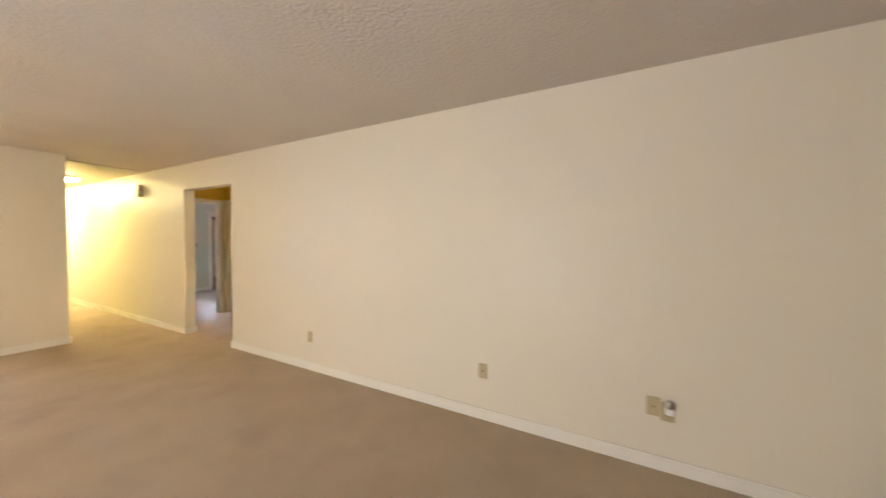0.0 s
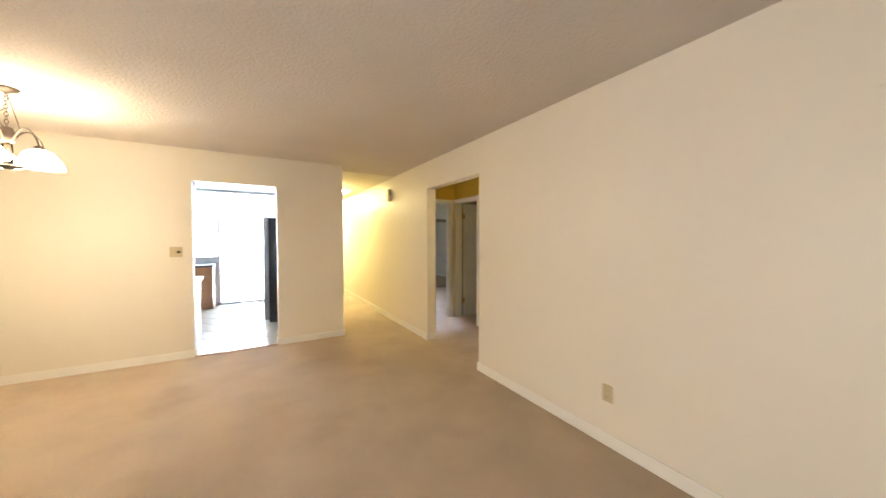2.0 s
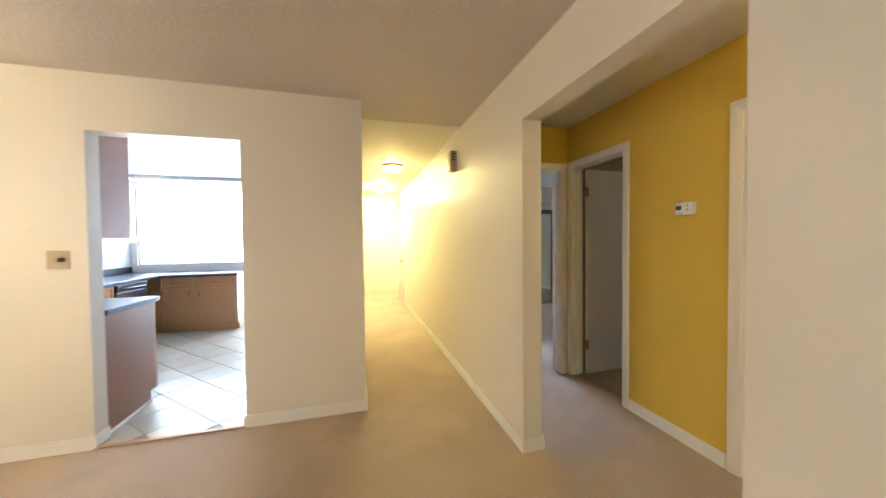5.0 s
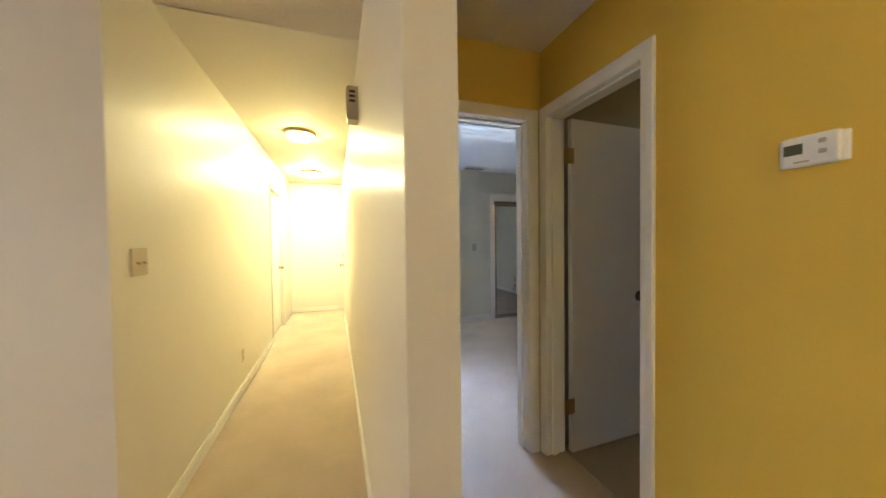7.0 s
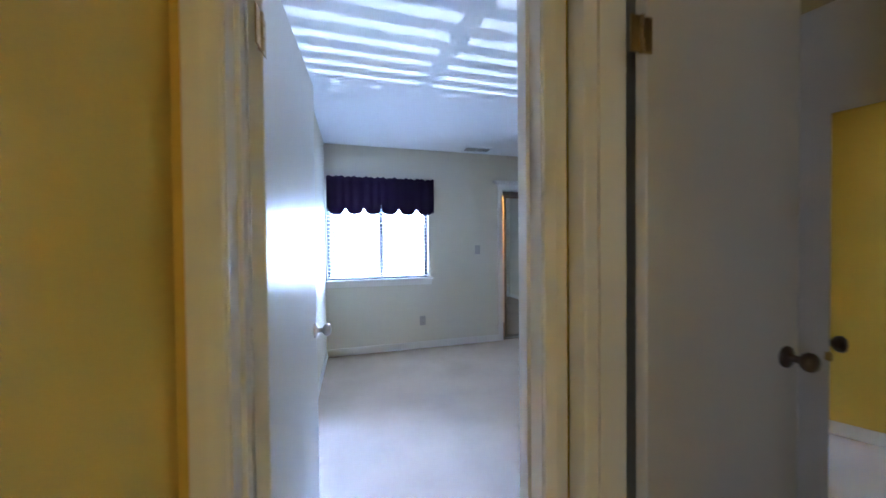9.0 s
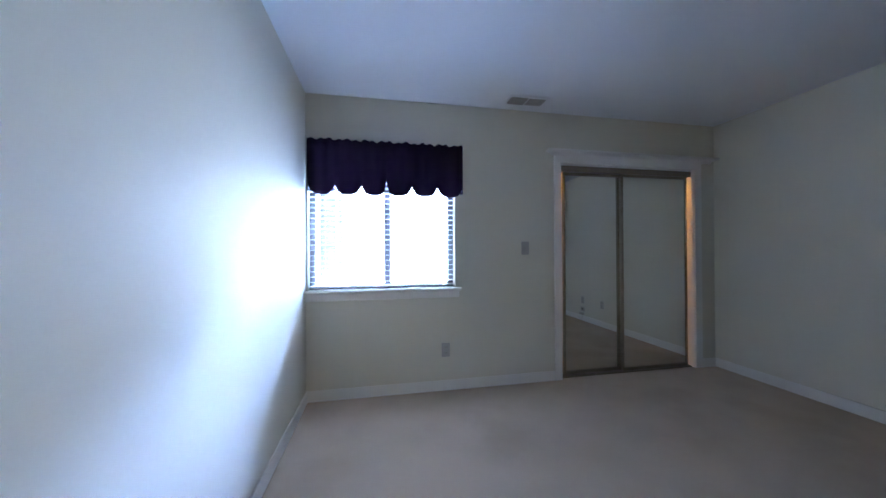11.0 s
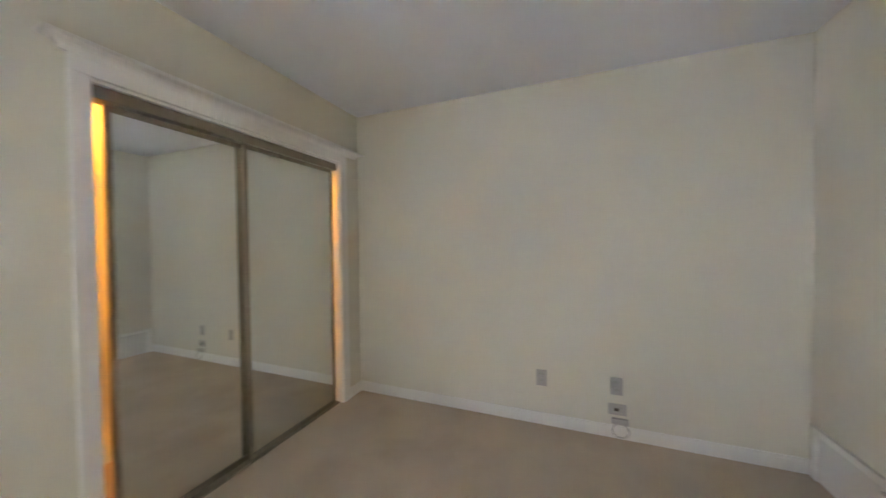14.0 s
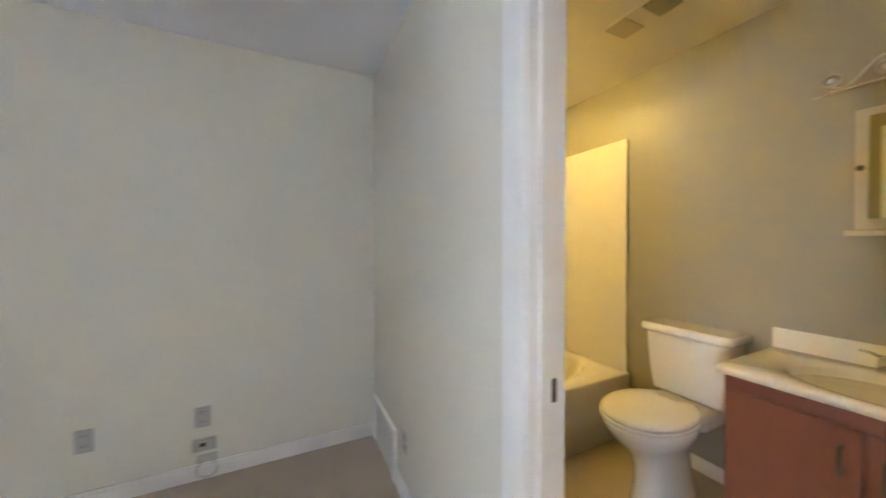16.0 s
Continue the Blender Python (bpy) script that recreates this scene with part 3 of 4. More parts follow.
ks = switch("light_switch", pose(-2.815, 6.35, 1.242), "ivory light switch with a dark rotary knob beside the kitchen doorway", 1, 0.058, group="")
part("dial", xform(lathe(B(), [(0.015, 0), (0.014, 0.014), (0.004, 0.016)], 18), pose(0.022, -0.006, 0.0, 90)), BRONZE, ks, "dark rotary dimmer knob")
switch("light_switch", pose(-0.94, 6.535, 1.23, 0, 0, 90), "ivory double light switch on the foyer wall", 2, 0.058, group="")
switch("light_switch", pose(2.007, 9.645, 1.205), "beige-grey light switch beside the mirrored closet", 1, 0.036, PLATE_GREY, "")
hs = switch("light_switch", pose(0.13, 5.622, 1.243, 0, 0, 90), "glossy ivory light switch on the yellow hall wall", 1, 0.036, PLATE, "")

# thermostat
th = thing("thermostat", pose(1.05, 5.325, 1.527, 0, 0, -90), "white digital thermostat on the yellow wall", "thermostat")
part("base", bx(B(), -0.070, 0.064, -0.006, 0, -0.038, 0.038, 0.003), WHITEPL, th)
part("housing", bx(B(), -0.060, 0.056, -0.028, -0.005, -0.041, 0.041, 0.011, 3), WHITEPL, th)
part("display", bx(B(), -0.050, -0.012, -0.0295, -0.027, -0.008, 0.020, 0.001), LCD, th, "dark grey display")
for dx, dz in ((0.025, 0.018), (0.025, -0.008)):
    part("button", bx(B(), dx - 0.008, dx + 0.008, -0.031, -0.027, dz - 0.006, dz + 0.006, 0.002), PLATE_GREY, th)
part("text_bar", bx(B(), -0.03, 0.0, -0.0288, -0.0275, -0.031, -0.026), PLATE_GREY, th)

# doorbell chime
ch = thing("door_chime", pose(0, 6.905, 2.145, 0, 0, -90), "beige wall-mounted door chime with dark slots", "door chime")
bm = B()
loft(bm, [[(x * w, -d, z * w / 0.05) for x, z in ((-1, -0.1), (1, -0.1), (1, 0.1), (-1, 0.1))] for w, d in ((0.05, 0), (0.05, 0.058), (0.047, 0.066), (0.04, 0.07))])
for f in bm.faces:
    f.smooth = False
part("housing", bm, PLATE, ch)
for k in range(3):
    part("slot", bx(B(), 0.049, 0.0515, -0.052, -0.018, 0.004 + k * 0.028, 0.018 + k * 0.028), DARK, ch)
part("slot", bx(B(), 0.049, 0.0515, -0.046, -0.024, -0.075, -0.03), PLATE_GREY, ch)

# picture hook left in the wall
ph = thing("picture_hook", pose(0, 1.854, 1.953, 0, 0, -90), "small nail hook in the cream wall", "hook")
part("nail", tube(B(), [(0, 0, 0), (0, -0.02, 0.006)], 0.0022, 6), STEEL, ph)

# ---- chandelier ----
cx, cy = -3.52, 5.13
cd = thing("chandelier", pose(cx, cy, H), "bronze five-arm chandelier with lit frosted glass shades", "chandelier")
part("canopy", lathe(B(), [(0.018, -0.034), (0.03, -0.028), (0.062, -0.012), (0.066, 0.0)], 28), BRONZE, cd)
chain = part("chain", B(), BRONZE, cd, "bronze chain with slack cord")
bm = B()
for k in range(9):
    z = -0.05 - k * 0.026
    pts = []
    for a in range(13):
        q = a / 12 * math.tau
        u, v = 0.0095 * math.cos(q), 0.017 * math.sin(q)
        pts.append((u, 0, z + v) if k % 2 else (0, u, z + v))
    tube(bm, pts, 0.0018, 5)
chain.data = mesh_from("chain", bm, BRONZE)
bm = B()
tube(bm, [(0.006, 0.004, -0.04), (0.022, 0.01, -0.12), (0.045, 0.012, -0.22), (0.06, 0.01, -0.30)], 0.0028, 6)
tube(bm, [(-0.004, 0, -0.14), (-0.03, -0.006, -0.17), (-0.035, -0.01, -0.23), (-0.012, -0.004, -0.275)], 0.0025, 6)
part("cord", bm, BRONZE, cd)
part("hub", lathe(B(), [(0.012, -0.27), (0.03, -0.275), (0.034, -0.30), (0.04, -0.33), (0.036, -0.37), (0.022, -0.385)], 24), BRONZE, cd)
part("column", lathe(B(), [(0.026, -0.385), (0.026, -0.52)], 20), CLEAR, cd, "clear glass column")
part("base_plate", lathe(B(), [(0.02, -0.515), (0.03, -0.53), (0.075, -0.538), (0.08, -0.546), (0.04, -0.553), (0.012, -0.565)], 28), BRONZE, cd)
for k in range(5):
    a = math.tau * k / 5 + 0.866
    arm = []
    for q in range(15):
        s = q / 14
        r = 0.03 + 0.155 * s
        z = -0.372 + 0.098 * math.sin(math.pi * s) ** 0.7
        arm.append((r, 0, z))
    arm += [(0.190, 0, -0.388), (0.193, 0, -0.398)]
    bm = tube(B(), arm, 0.0055, 8)
    ao = part("arm", xform(bm, pose(0, 0, 0, 0, 0, math.degrees(a))), BRONZE, cd)
    px, py = 0.193 * math.cos(a), 0.193 * math.sin(a)
    part("socket_cup", lathe(B(), [(0.012, -0.395), (0.022, -0.40), (0.03, -0.415), (0.03, -0.428)], 18, (px, py, 0)), BRONZE, cd)
    part("shade", lathe(B(), [(0.026, -0.422), (0.044, -0.428), (0.070, -0.446), (0.086, -0.472), (0.095, -0.505), (0.099, -0.525), (0.094, -0.525), (0.08, -0.472), (0.045, -0.436)], 28, (px, py, 0), False, True), SHADE, cd, "lit frosted glass bell shade")

# ---- foyer ceiling lamps ----


def flush_lamp(x, y, z, m, label, r=0.15, group="foyer ceiling lamps"):
    f = thing("ceiling_lamp", pose(x, y, z), label, "ceiling lamp", group)
    part("rim", lathe(B(), [(r, 0), (r, -0.02), (r * 0.96, -0.032), (r * 0.86, -0.034), (r * 0.86, 0)], 32, (0, 0, 0), False, False), BRASS, f, "brass rim")
    part("dome", lathe(B(), [(r * 0.87, -0.024), (r * 0.84, -0.045), (r * 0.7, -0.068), (r * 0.4, -0.085), (0.01, -0.092)], 32, (0, 0, 0), False), m, f, "lit frosted glass dome")
    return f


fl = flush_lamp(-0.465, 8.43, 2.434, SHADE_F, "flush ceiling lamp with a lit glass dome and brass rim")
flush_lamp(-0.49, 10.33, 2.434, SHADE_E, "bright flush ceiling lamp near the entry door")
# unseen lamp, added to brighten the hall's trims and end wall
flush_lamp(0.59, 3.8, H, SHADE_H, "unseen flush ceiling lamp added at the hall's closed end", 0.13, "")
flush_lamp(3.75, 5.85, H, SHADE_B, "lit flush ceiling lamp above the bathtub", 0.12, "")

# ---- bedroom window ----
W0, W1, Y0 = 0.168, 1.363, 9.645
win = thing("window_1", pose(0, Y0, 0), "white sliding bedroom window with blinds, bright outside", "window", kind="structure")
bm = B()
for b in ((W0, W0 + 0.045, 0.085, 0.15, 0.86, 2.03), (W1 - 0.045, W1, 0.085, 0.15, 0.86, 2.03), (W0, W1, 0.085, 0.15, 0.86, 0.915), (W0, W1, 0.085, 0.15, 1.98, 2.03)):
    bx(bm, *b, 0.003)
part("window_frame", bm, FRAMEDARK, win, "dark window frame")
part("mullion", bx(B(), 0.765, 0.82, 0.08, 0.15, 0.915, 1.98, 0.003), FRAMEDARK, win)
part("latch", bx(B(), 0.765, 0.78, 0.07, 0.085, 1.40, 1.46, 0.003), FRAMEDARK, win)
for a, b in ((W0 + 0.045, 0.765), (0.82, W1 - 0.045)):
    p = part("pane", bx(B(), a, b, 0.118, 0.122, 0.915, 1.98), PANE, win)
    p.visible_shadow = False
bm = B()
bx(bm, W0 - 0.014, W1 + 0.045, -0.055, 0.085, 0.848, 0.872, 0.005, 2)
bx(bm, W0 - 0.014, W1 + 0.032, -0.02, 0.0, 0.788, 0.848, 0.004)
part("window_sill", bm, TRIM, win, "white painted sill with apron")

BOARD = mat("blue_grey_board_paint", (0.085, 0.08, 0.13), 0.6, var=0.08, scale=8, bump=0.05)
for y0, dx in ((10.26, 0.15), (11.08, 0.12)):
    wb = thing("trim_post", pose(0.156, y0, 0), "blue-grey post on the outer wall seen through the blind", "post", "outer wall posts")
    part("post", bx(B(), 0, dx, 0, 0.09, 0.0, 2.5, 0.006), BOARD, wb)
    part("cap", bx(B(), 0, dx + 0.015, -0.012, 0.102, 2.5, 2.54, 0.004), BOARD, wb)

bl = thing("window_blind", pose(0, Y0, 0), "white two-inch slat blind with open slats", "blind")
part("headrail", bx(B(), W0 + 0.004, W1 - 0.004, 0.02, 0.07, 1.975, 2.025, 0.003), BLIND, bl)
part("bottom_rail", bx(B(), W0 + 0.006, W1 - 0.006, 0.02, 0.07, 0.885, 0.905, 0.004), BLIND, bl)
sl = mesh_from("slat", bx(B(), W0 + 0.006, W1 - 0.006, -0.025, 0.025, -0.0014, 0.0014), BLIND)
z = 0.935
while z < 1.97:
    o = new("slat", sl)
    o.parent = bl
    o.matrix_local = pose(0, 0.045, z, -2, 0, 0)
    z += 0.043
for x in (0.30, 0.76, 1.23):
    part("ladder_cord", tube(B(), [(x, 0.02, 0.9), (x, 0.02, 1.98)], 0.0012, 5), BLIND, bl)
part("wand", tube(B(), [(0.23, 0.012, 1.95), (0.232, 0.01, 1.25)], 0.004, 6), WHITEPL, bl)

# scalloped valance on a rod
va = thing("valance", pose(0, Y0, 0), "dark purple scalloped fabric valance gathered on a rod", "valance")


def hem(u):
    """The hem's height along one panel, 0..1: three lobes."""
    k = (u * 3) % 1.0
    return 1.63 + 0.078 * abs(2 * k - 1) ** 3.6


def valance_panel(x0, x1):
    bm = B()
    n, rows = 90, 16
    grid = []
    for i in range(n + 1):
        u = i / n
        x = x0 + (x1 - x0) * u
        zb = hem(u)
        if x0 > 0.5 and u < 0.06:
            zb += (1 - u / 0.06) ** 2 * 0.13
        if x0 < 0.5 and u > 0.96:
            zb += ((u - 0.96) / 0.04) ** 2 * 0.10
        zt = 2.062 + 0.006 * math.sin(x * 95) + 0.005 * math.sin(x * 41 + 1)
        col = []
        for j in range(rows + 1):
            v = j / rows
            g = 0.0045 * math.sin(x * 62 + 0.8 * math.sin(x * 17)) * (0.5 + 0.7 * (1 - v) * 0.6 + 0.3 * v)
            pinch = 0.012 * math.exp(-((v - 0.9) / 0.04) ** 2)
            col.append(bm.verts.new((x, -0.075 - g + pinch + 0.01 * (1 - v), zb + (zt - zb) * v)))
        grid.append(col)
    for a, b in zip(grid, grid[1:]):
        for j in range(rows):
            f = bm.faces.new((a[j], b[j], b[j + 1], a[j + 1]))
            f.smooth = True
    bmesh.ops.recalc_face_normals(bm, faces=bm.faces)
    bmesh.ops.solidify(bm, geom=bm.faces[:], thickness=0.003)
    return bm


part("panel", valance_panel(0.185, 0.787), PURPLE, va)
part("panel", valance_panel(0.775, 1.412), PURPLE, va)
for x in (0.183, 1.413):
    part("return", bx(B(), x - 0.003, x + 0.003, -0.078, 0, 1.66, 2.06, 0.001), PURPLE, va)
part("rod", tube(B(), [(0.186, -0.045, 2.02), (1.41, -0.045, 2.02)], 0.008, 8), BRONZE, va)

# ---- mirrored closet ----
C0, C1, CT = 2.36, 3.828, 1.985
bm = B()
for a, b in ((C0 - 0.067, C0), (C1, C1 + 0.08)):
    bx(bm, a, b, Y0 - 0.018, Y0, 0, CT + 0.01, 0.003)
bx(bm, C0 - 0.067, C1 + 0.08, Y0 - 0.02, Y0, CT, CT + 0.085, 0.003)
COVE = ((0, 2.052), (0.022, 2.052), (0.024, 2.060), (0.030, 2.068), (0.042, 2.076), (0.060, 2.081), (0.068, 2.083), (0.072, 2.090), (0.072, 2.098), (0, 2.098))
ends = [[bm.verts.new((x + sgn * d, Y0 - d, z)) for d, z in COVE] for x, sgn in ((C0 - 0.067, -1), (C1 + 0.17, 1))]
for k in range(len(COVE)):
    q = (k + 1) % len(COVE)
    bm.faces.new((ends[0][k], ends[0][q], ends[1][q], ends[1][k]))
for e, x in zip(ends, (C0 - 0.067, C1 + 0.17)):
    back = [bm.verts.new((v.co.x, Y0, v.co.z)) for v in e]
    for k in range(len(COVE) - 1):
        if (e[k].co - back[k].co).length > 1e-6 or (e[k + 1].co - back[k + 1].co).length > 1e-6:
            bm.faces.new((e[k], e[k + 1], back[k + 1], back[k]))
solid("trim_closet", bm, TRIM, "white closet casing with a crown shelf moulding", "door casing", "structure")
bm = B()
for a, b in ((C0 - 0.001, C0 + 0.004), (C1 - 0.004, C1 + 0.001)):
    bx(bm, a, b, Y0 - 0.002, 9.802, 0, CT)
bx(bm, C0, C1, Y0 - 0.002, 9.802, CT - 0.012, CT + 0.001)
solid("jamb_closet", bm, TRIM, "white closet jamb lining", "door jamb", "structure")
mc = thing("closet_track", pose(0, Y0, 0), "bronze sliding door track of the closet", "track")
part("top_track", bx(B(), C0 + 0.013, C1 - 0.013, 0.012, 0.095, 1.918, 1.970, 0.002), TRACK, mc)
part("bottom_track", bx(B(), C0 + 0.013, C1 - 0.013, 0.02, 0.095, 0.0, 0.012, 0.002), TRACK, mc)


def mirror_door(x0, x1, y, label):
    d = thing("mirror_door", pose(0, Y0, 0), label, "mirrored closet door", "closet doors")
    bm = B()
    for b in ((x0, x0 + 0.022, 0.014, 1.918), (x1 - 0.022, x1, 0.014, 1.918), (x0 + 0.022, x1 - 0.022, 0.014, 0.045), (x0 + 0.022, x1 - 0.022, 1.893, 1.918)):
        bx(bm, b[0], b[1], y, y + 0.022, b[2], b[3], 0.002)
    part("frame", bm, TRACK, d, "narrow bronze metal frame")
    part("mirror", bx(B(), x0 + 0.022, x1 - 0.022, y + 0.007, y + 0.012, 0.045, 1.893), MIRROR, d)
    return d


mirror_door(2.425, 3.055, 0.062, "sliding mirrored closet door in a bronze frame, rear track")
mirror_door(3.025, 3.782, 0.030, "sliding mirrored closet door in a bronze frame, front track")
sh = thing("closet_shelf", pose(0, 9.8, 0), "white wire closet shelf with rod", "shelf")
bm = B()
for k in range(14):
    tube(bm, [(2.2, 0.30 + k * 0.03, 1.68), (4.0, 0.30 + k * 0.03, 1.68)], 0.002, 5)
tube(bm, [(2.2, 0.30, 1.65), (4.0, 0.30, 1.65)], 0.003, 5)
part("wire_deck", bm, WHITEPL, sh)
part("front_rod", tube(B(), [(2.2, 0.295, 1.62), (4.0, 0.295, 1.62)], 0.004, 6), WHITEPL, sh)
cb = thing("closet_lamp", pose(3.1, 10.1, H - 0.1), "bare warm bulb on the closet ceiling", "lamp")
part("holder", lathe(B(), [(0.06, 0), (0.06, -0.02), (0.03, -0.035)], 20), WHITEPL, cb)
part("bulb", lathe(B(), [(0.014, -0.034), (0.02, -0.05), (0.032, -0.075), (0.03, -0.10), (0.012, -0.116)], 16), SHADE_C, cb, "lit bulb")

# ceiling register
cv = thing("ceiling_vent", pose(1.94, 9.46, H), "grey metal ceiling vent with slats", "vent")
bm = B()
for b in ((-0.18, 0.18, -0.085, -0.058), (-0.18, 0.18, 0.058, 0.085), (-0.18, -0.152, -0.058, 0.058), (0.152, 0.18, -0.058, 0.058), (-0.007, 0.007, -0.058, 0.058)):
    bx(bm, b[0], b[1], b[2], b[3], -0.008, 0, 0.002)
part("frame", bm, CEIL, cv)
part("backing", bx(B(), -0.155, 0.155, -0.06, 0.06, -0.002, -0.0005), DARK, cv)
for x0, x1, turn in ((0.008, 0.151, 14), (-0.151, -0.008, 80)):
    for k in range(9):
        o = part("slat", bx(B(), x0, x1, -0.0068, 0.0068, -0.0012, 0.0012), PLATE_GREY, cv)
        o.matrix_local = pose(0, -0.052 + k * 0.013, -0.0075, turn)

# access panel low on the bedroom wall
ap = thing("access_panel", pose(3.81, 6.635, 0), "white framed return-air access panel at floor level", "access panel")
bm = B()
for b in ((-0.24, -0.20, 0, 0.29), (0.20, 0.24, 0, 0.29), (-0.20, 0.20, 0.25, 0.29)):
    bx(bm, b[0], b[1], 0, 0.022, b[2], b[3], 0.003)
part("frame", bm, TRIM, ap)
part("door", bx(B(), -0.196, 0.196, 0.002, 0.012, 0.004, 0.244, 0.002), DOORPAINT, ap)
part("gap", bx(B(), -0.2, 0.2, 0.001, 0.006, 0.2445, 0.2495), DARK, ap)
part("catch", xform(lathe(B(), [(0.008, 0), (0.008, 0.01), (0.003, 0.014)], 12), pose(-0.22, 0.022, 0.24, -90)), STEEL, ap)

# ---- kitchen ----
CTZ = 0.885


def panel_door(parent, axis, x0, x1, z0, z1, at, out, m, pull=None, name="door"):
    """A recessed-panel front; axis x: spans x at depth at, facing -y if out<0; axis y: spans y at x=at, facing out."""
    d = part(name, B(), m, parent)
    bm = B()
    w = 0.055 if z1 - z0 > 0.3 else 0.028
    fr = [(x0, x0 + w, z0, z1), (x1 - w, x1, z0, z1), (x0 + w, x1 - w, z0, z0 + w), (x0 + w, x1 - w, z1 - w, z1)]
    a0, a1 = sorted((at, at + out * 0.019))
    p0, p1 = sorted((at, at + out * 0.010))
    for b in fr:
        bx(bm, *((b[0], b[1], a0, a1) if axis == "x" else (a0, a1, b[0], b[1])), b[2], b[3], 0.002)
    bx(bm, *((x0 + w, x1 - w, p0, p1) if axis == "x" else (p0, p1, x0 + w, x1 - w)), z0 + w, z1 - w)
    d.data = mesh_from(name, bm, m)
    if pull:
        u, zc, vertical = pull
        dv = 0.045
        f, g = at + out * 0.019, at + out * 0.045
        if vertical:
            pts = [(u, f, zc - dv), (u, g, zc - dv * 0.8), (u, g, zc + dv * 0.8), (u, f, zc + dv)]
        else:
            pts = [(u - dv, f, zc), (u - dv * 0.8, g, zc), (u + dv * 0.8, g, zc), (u + dv, f, zc)]
        if axis == "y":
            pts = [(p[1], p[0], p[2]) for p in pts]
        part("pull", tube(B(), pts, 0.0045, 8), BRONZE, d, "dark metal pull")
    return d


# peninsula unit beside the doorway, its end panel towards the room
c1 = thing("base_cabinet", pose(0, 0, 0), "maple base cabinet with a plain end panel by the doorway", "cabinet", "kitchen base cabinets")
bm = B()
bx(bm, -3.75, -2.70, 6.475, 7.05, 0.10, CTZ - 0.04, 0.002)
bx(bm, -3.75, -2.72, 6.475, 6.98, 0.0, 0.10)
part("body", bm, OAKSHADE, c1)
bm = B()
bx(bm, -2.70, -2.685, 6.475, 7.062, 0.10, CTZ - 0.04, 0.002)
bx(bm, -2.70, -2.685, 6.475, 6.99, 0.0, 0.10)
part("end_panel", bm, OAKSHADE, c1, "plain brown end panel, shade put into its colour")
part("corner_post", bx(B(), -2.712, -2.684, 7.05, 7.085, 0.10, CTZ - 0.04, 0.002), OAK, c1)
for k in range(2):
    panel_door(c1, "x", -3.2 + k * 0.245, -2.96 + k * 0.245, 0.12, 0.66, 7.05, 1, OAK)
panel_door(c1, "x", -3.2, -2.715, 0.68, 0.835, 7.05, 1, OAK, name="drawer")
part("toe_shoe", bx(B(), -2.69, -2.672, 6.48, 6.99, 0.0, 0.03, 0.004), TRIM, c1, "white shoe moulding")
solid("countertop", bx(B(), -4.42, -2.655, 6.475, 7.10, CTZ - 0.04, CTZ, 0.006, 2), LAMINATE, "slate-blue laminate countertop on the peninsula", "countertop")

c2 = thing("base_cabinet", pose(0, 0, 0), "maple base cabinet with drawer beside the dishwasher", "cabinet", "kitchen base cabinets")
bm = B()
bx(bm, -4.41, -3.80, 7.12, 8.48, 0.10, CTZ - 0.04, 0.002)
bx(bm, -4.41, -3.87, 7.12, 8.48, 0.0, 0.10)
part("body", bm, OAK, c2)
for a, b in ((7.16, 7.58), (7.60, 8.02), (8.04, 8.46)):
    panel_door(c2, "y", a, b, 0.12, 0.66, -3.80, 1, OAK, (b - 0.05, 0.58, True))
    panel_door(c2, "y", a, b, 0.68, 0.835, -3.80, 1, OAK, ((a + b) / 2, 0.757, False), "drawer")
dw = thing("dishwasher", pose(0, 0, 0), "dark stainless dishwasher with a black control strip", "dishwasher")
part("body", bx(B(), -4.40, -3.80, 8.49, 9.10, 0.10, CTZ - 0.042), BLACKPL, dw)
part("door", bx(B(), -3.80, -3.775, 8.495, 9.095, 0.12, 0.745, 0.004, 2), STAINLESS, dw, "dark stainless door")
part("control_panel", bx(B(), -3.80, -3.77, 8.495, 9.095, 0.75, 0.838, 0.006, 2), BLACKPL, dw)
part("handle", tube(B(), [(-3.77, 8.56, 0.79), (-3.745, 8.60, 0.785), (-3.745, 8.99, 0.785), (-3.77, 9.03, 0.79)], 0.011, 8), STAINLESS, dw)
part("kick_plate", bx(B(), -3.87, -3.86, 8.495, 9.095, 0.0, 0.10), BLACKPL, dw)

for k, (a, b) in enumerate(((-3.80, -3.335), (-3.335, -2.77))):
    c = thing("base_cabinet", pose(0, 0, 0), "maple base cabinet with one drawer and panel door", "cabinet", "kitchen base cabinets")
    bm = B()
    lo = -4.0 if k == 0 else a
    bx(bm, lo + 0.001, b - 0.001, 9.37, 9.945, 0.10, CTZ - 0.04, 0.002)
    bx(bm, lo + 0.001, b - 0.001, 9.44, 9.945, 0.0, 0.10)
    part("body", bm, OAK, c)
    panel_door(c, "x", a + 0.035, b - 0.025, 0.13, 0.665, 9.37, -1, OAK, (b - 0.06, 0.59, True) if k == 0 else (a + 0.07, 0.59, True))
    panel_door(c, "x", a + 0.035, b - 0.025, 0.69, 0.83, 9.37, -1, OAK, ((a + b) / 2, 0.76, False), "drawer")
bm = B()
bx(bm, -4.42, -3.765, 7.10, 9.95, CTZ - 0.04, CTZ, 0.006, 2)
bx(bm, -3.765, -2.755, 9.335, 9.95, CTZ - 0.04, CTZ, 0.006, 2)
solid("countertop", bm, LAMINATE, "slate-blue laminate countertop along two kitchen walls", "countertop")
bm = B()
bx(bm, -4.42, -4.40, 7.0, 9.93, CTZ, CTZ + 0.10, 0.004)
